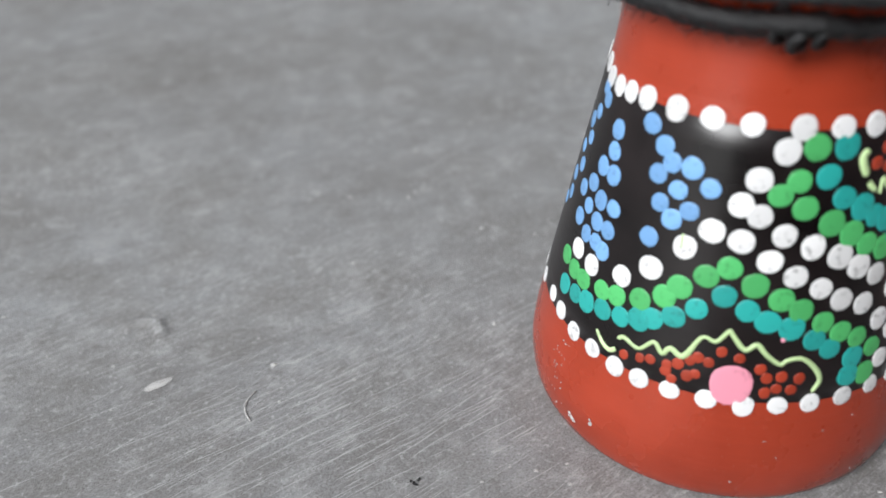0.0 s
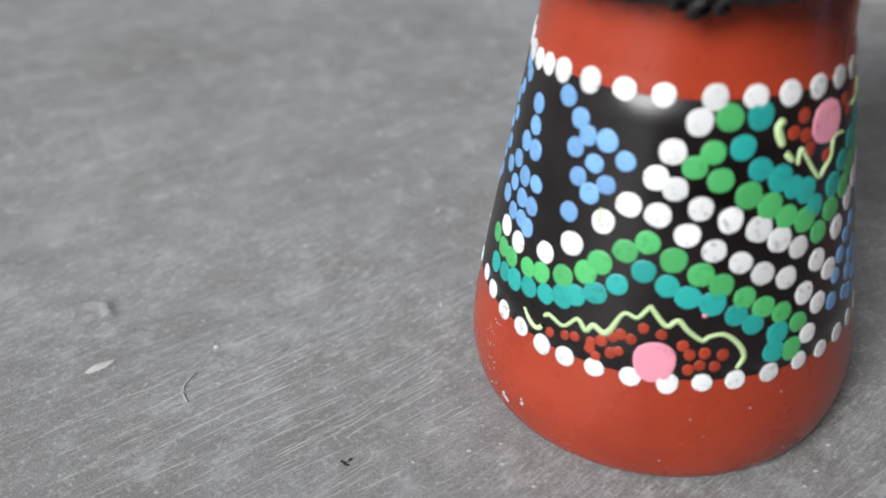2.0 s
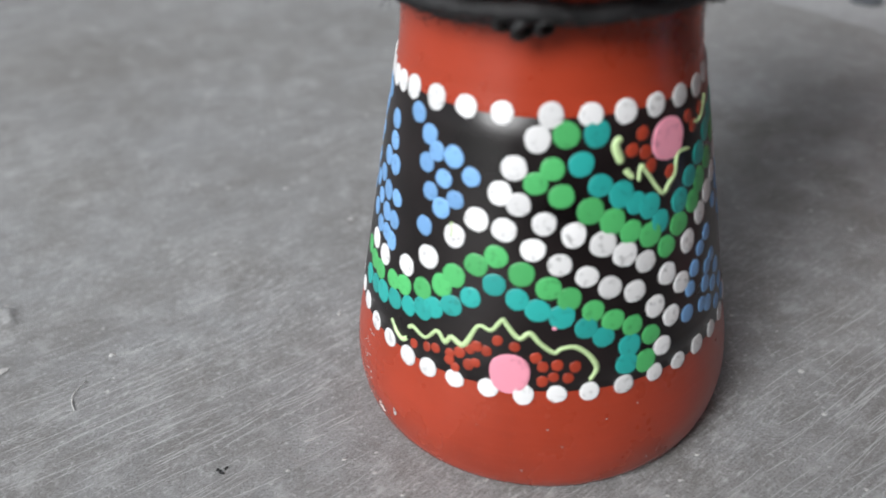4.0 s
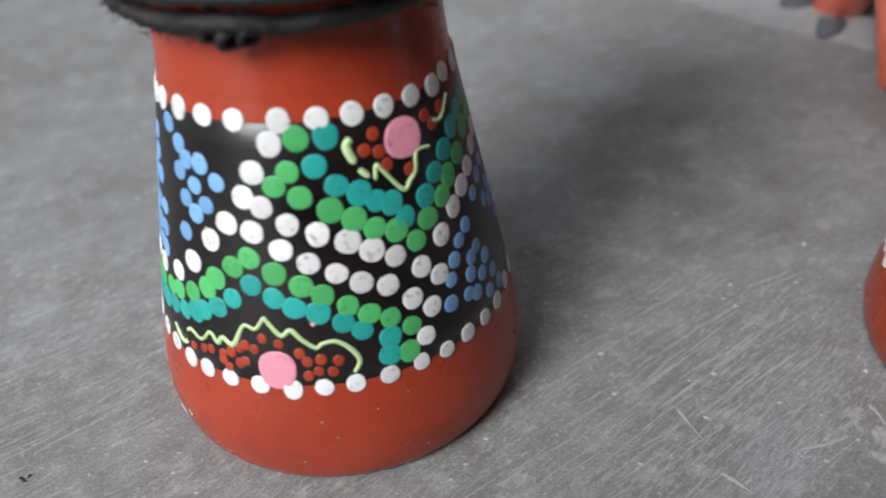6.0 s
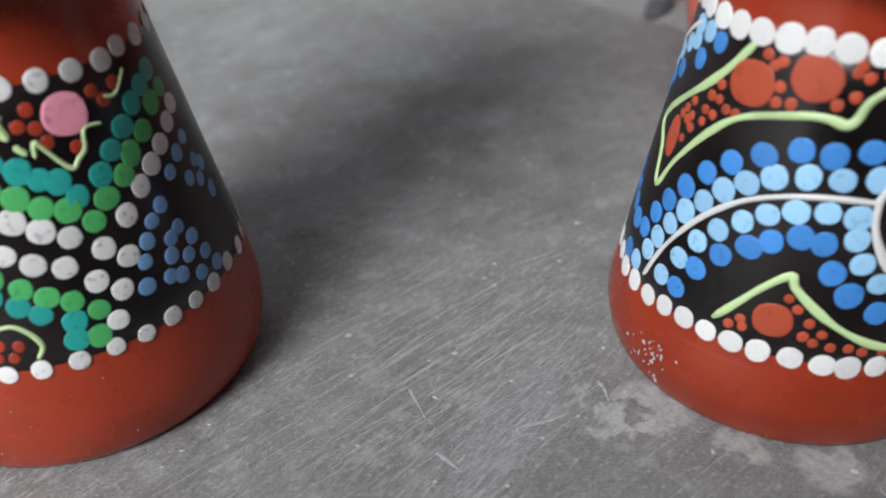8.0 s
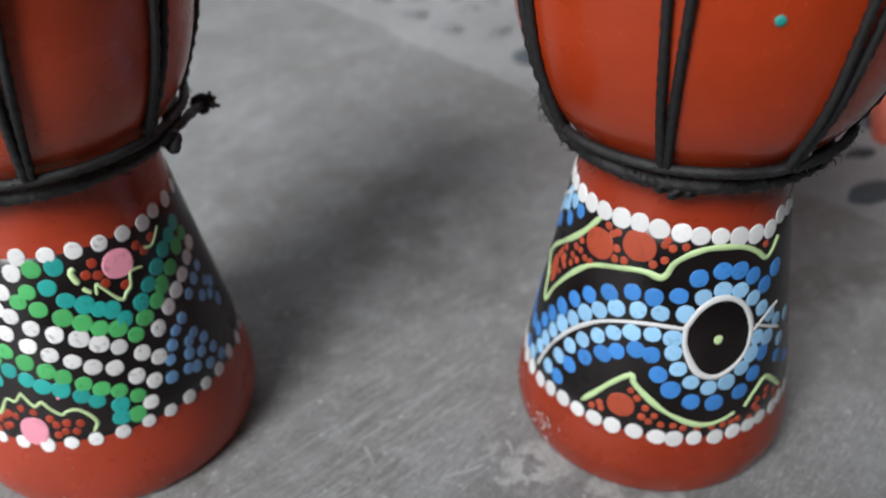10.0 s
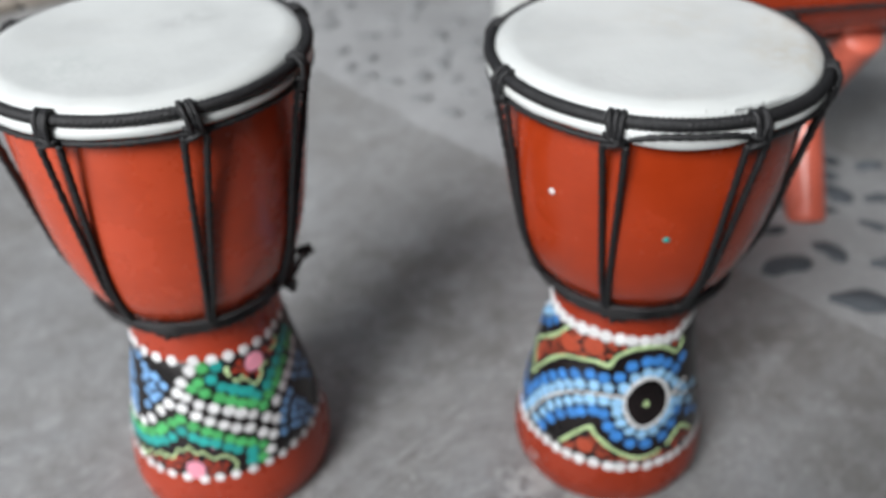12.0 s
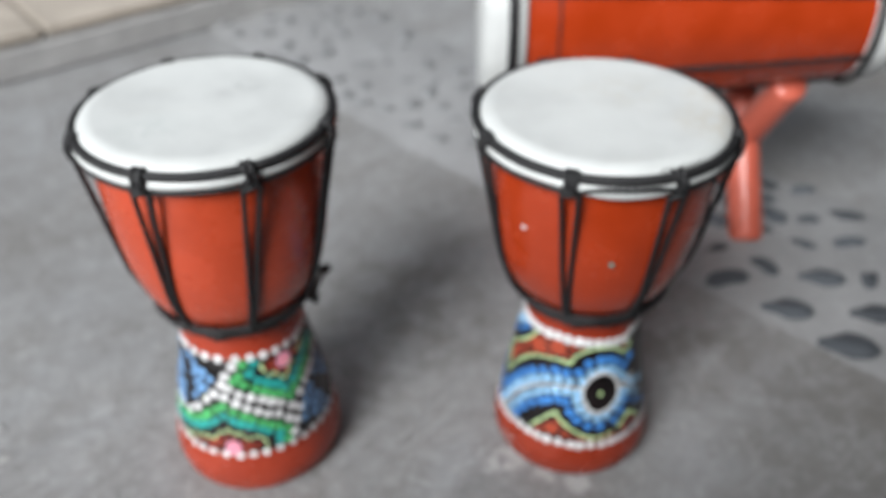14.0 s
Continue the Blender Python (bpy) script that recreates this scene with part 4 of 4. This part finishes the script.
# the long ones: middle, length, direction in degrees
for x, y, long, deg in ((-0.140, -0.0045, 0.052, 34.9), (-0.149, -0.029, 0.062, 37.5), (-0.103, -0.033, 0.027, 40.6), (-0.131, -0.029, 0.027, 31), (-0.121, -0.043, 0.021, 35), (-0.148, 0.0105, 0.016, 38), (-0.067, -0.0285, 0.015, 36),
                         (0.147, -0.007, 0.038, 37), (0.143, -0.025, 0.024, 37), (0.118, -0.016, 0.037, 40), (0.115, -0.031, 0.026, 38), (0.150, -0.022, 0.032, 35), (0.120, -0.0275, 0.017, 36), (0.126, -0.041, 0.012, 35), (0.113, -0.019, 0.022, 35),
                         (0.137, -0.015, 0.018, 27), (0.174, 0.030, 0.032, 24), (-0.130, 0.038, 0.039, 40)):
    for k in range(3):
        q = rnd.uniform(-0.0012, 0.0012) * k
        scratch(bm, x - q * math.sin(radians(deg)) + rnd.uniform(-0.2, 0.2) * k * long, y + q * math.cos(radians(deg)), radians(deg + rnd.uniform(-1, 1)), long * (1 - 0.25 * k), 0.00030 - 0.00005 * k, 0.00012)
for i in range(420):
    gx, gy = rnd.choice(((-0.14, -0.03), (-0.12, -0.035), (-0.18, -0.01), (0.13, -0.02), (0.15, -0.045), (0.17, 0.0), (-0.09, -0.02), (0.10, -0.05)))
    x, y = gx + rnd.gauss(0, 0.03), gy + rnd.gauss(0, 0.022)
    if math.hypot(x, y) < 0.078 or math.hypot(x - 0.2452, y + 0.0233) < 0.075:
        continue
    scratch(bm, x, y, radians(rnd.gauss(36, 3.5)), rnd.uniform(0.006, 0.030), rnd.uniform(0.00008, 0.00020), 0.0001)
tagged(part("floor_scratches", bm, SCRATCH), "fine pale trowel scratches across the concrete floor", "scratches", kind="stuff")

# burst blister and hooked scrapes in the cement skin
bm = bmesh.new()
rows = []
for j in range(9):
    r = 0.0035 + 0.0110 * j / 8
    row = []
    for a in (2 * math.pi * i / 40 for i in range(40)):
        rag = 1 + 0.22 * noise.noise((math.cos(a) * 1.6, math.sin(a) * 1.6, 4.4))
        lip = max(0.0, 0.45 + 0.75 * math.sin(a + 0.3))
        row.append(bm.verts.new((-0.2138 + r * rag * math.cos(a), 0.0262 + r * rag * math.sin(a), 0.0012 * lip * math.exp(-((r - 0.0085) / 0.0019) ** 2) - 0.0002 * (j in (0, 8)) + 0.0001)))
    rows.append(row)
for lo, hi in zip(rows, rows[1:]):
    for i in range(40):
        bm.faces.new((lo[i], lo[(i + 1) % 40], hi[(i + 1) % 40], hi[i]))
part("blister", bm, CONCRETE, floor, "raised lip of a burst blister in the cement")
for ctrl, w in (([(0.1638, -0.0545), (0.156, -0.0575), (0.149, -0.0585), (0.1455, -0.0600), (0.1465, -0.0625), (0.150, -0.0622)], 0.00045), ([(0.1129, -0.038), (0.1140, -0.0415), (0.1169, -0.0517)], 0.0005), ([(0.1193, -0.0665), (0.1225, -0.070), (0.1261, -0.0752)], 0.0006),
                ([(0.1761, -0.0415), (0.1775, -0.045), (0.1773, -0.0511)], 0.0007), ([(-0.079, -0.038), (-0.076, -0.0362), (-0.0729, -0.0348)], 0.0005)):
    bm = tube(spline([(x, y, 0.0) for x, y in ctrl], 6), w * 1.9, 8, taper=lambda u: 0.3 + 0.7 * math.sin(math.pi * min(1, u + 0.15)) * (0.7 + 0.3 * math.sin(23 * u)))
    for v in bm.verts:
        v.co.x += 0.0005 * noise.noise(v.co * 900)
        v.co.z = max(0.0, v.co.z) * 0.2
    part("scrape", bm, SCRATCH, floor, "pale scrape in the cement")
fibre = part("fibre", tube(spline([(-0.1617, -0.0225, 0.0006), (-0.1642, -0.018, 0.0005), (-0.1648, -0.013, 0.0005), (-0.1625, -0.0075, 0.0006)], 5), 0.00019, 6), CRUMB)
tagged(fibre, "short pale curved fibre lying on the concrete floor", "fibre")


def fleck(x, y, long, wide, turn, label):
    bm = bmesh.new()
    ring = [bm.verts.new((x + long * math.cos(t) * math.cos(turn) - wide * math.sin(t) * math.sin(turn) * rnd.uniform(0.7, 1.2), y + long * math.cos(t) * math.sin(turn) + wide * math.sin(t) * math.cos(turn) * rnd.uniform(0.7, 1.2), 0.0003)) for t in (2 * math.pi * i / 10 for i in range(10))]
    c = bm.verts.new((x, y, 0.0009))
    for t in range(10):
        bm.faces.new((ring[t], ring[(t + 1) % 10], c))
    tagged(part("fleck", bm, CRUMB, smooth=False), label, "debris")


def dark_speck(x, y):
    bm = bmesh.new()
    for dx, dy in ((0, 0), (0.0012, 0.0004), (-0.0010, 0.0006), (0.0002, -0.0011), (0.0012, -0.0012)):
        tube([(x + dx, y + dy, 0.0003), (x + dx + rnd.uniform(-0.001, 0.001), y + dy + rnd.uniform(-0.001, 0.001), 0.0006)], 0.0004, 5, bm=bm)
    tagged(part("speck", bm, ROPE), "tiny black speck of dirt on the concrete floor", "debris")


dark_speck(-0.1043, -0.0504)
fleck(-0.1988, -0.003, 0.0055, 0.0022, 0.7, "thin pale fleck lying on the concrete floor")
for x, y in ((0.1512, 0.0284), (0.1492, 0.0147), (0.182, -0.026), (0.166, -0.057), (0.121, -0.043), (0.118, -0.078), (0.139, -0.082), (0.2035, -0.0765), (0.0995, 0.1085), (0.0602, 0.1109), (-0.1353, 0.1918), (-0.101, 0.1868), (-0.1125, 0.1293), (-0.0538, 0.0946), (-0.0753, 0.0294)):
    fleck(x, y, rnd.uniform(0.0009, 0.0016), rnd.uniform(0.0005, 0.0009), rnd.uniform(0, 3), "small white crumb on the concrete floor")
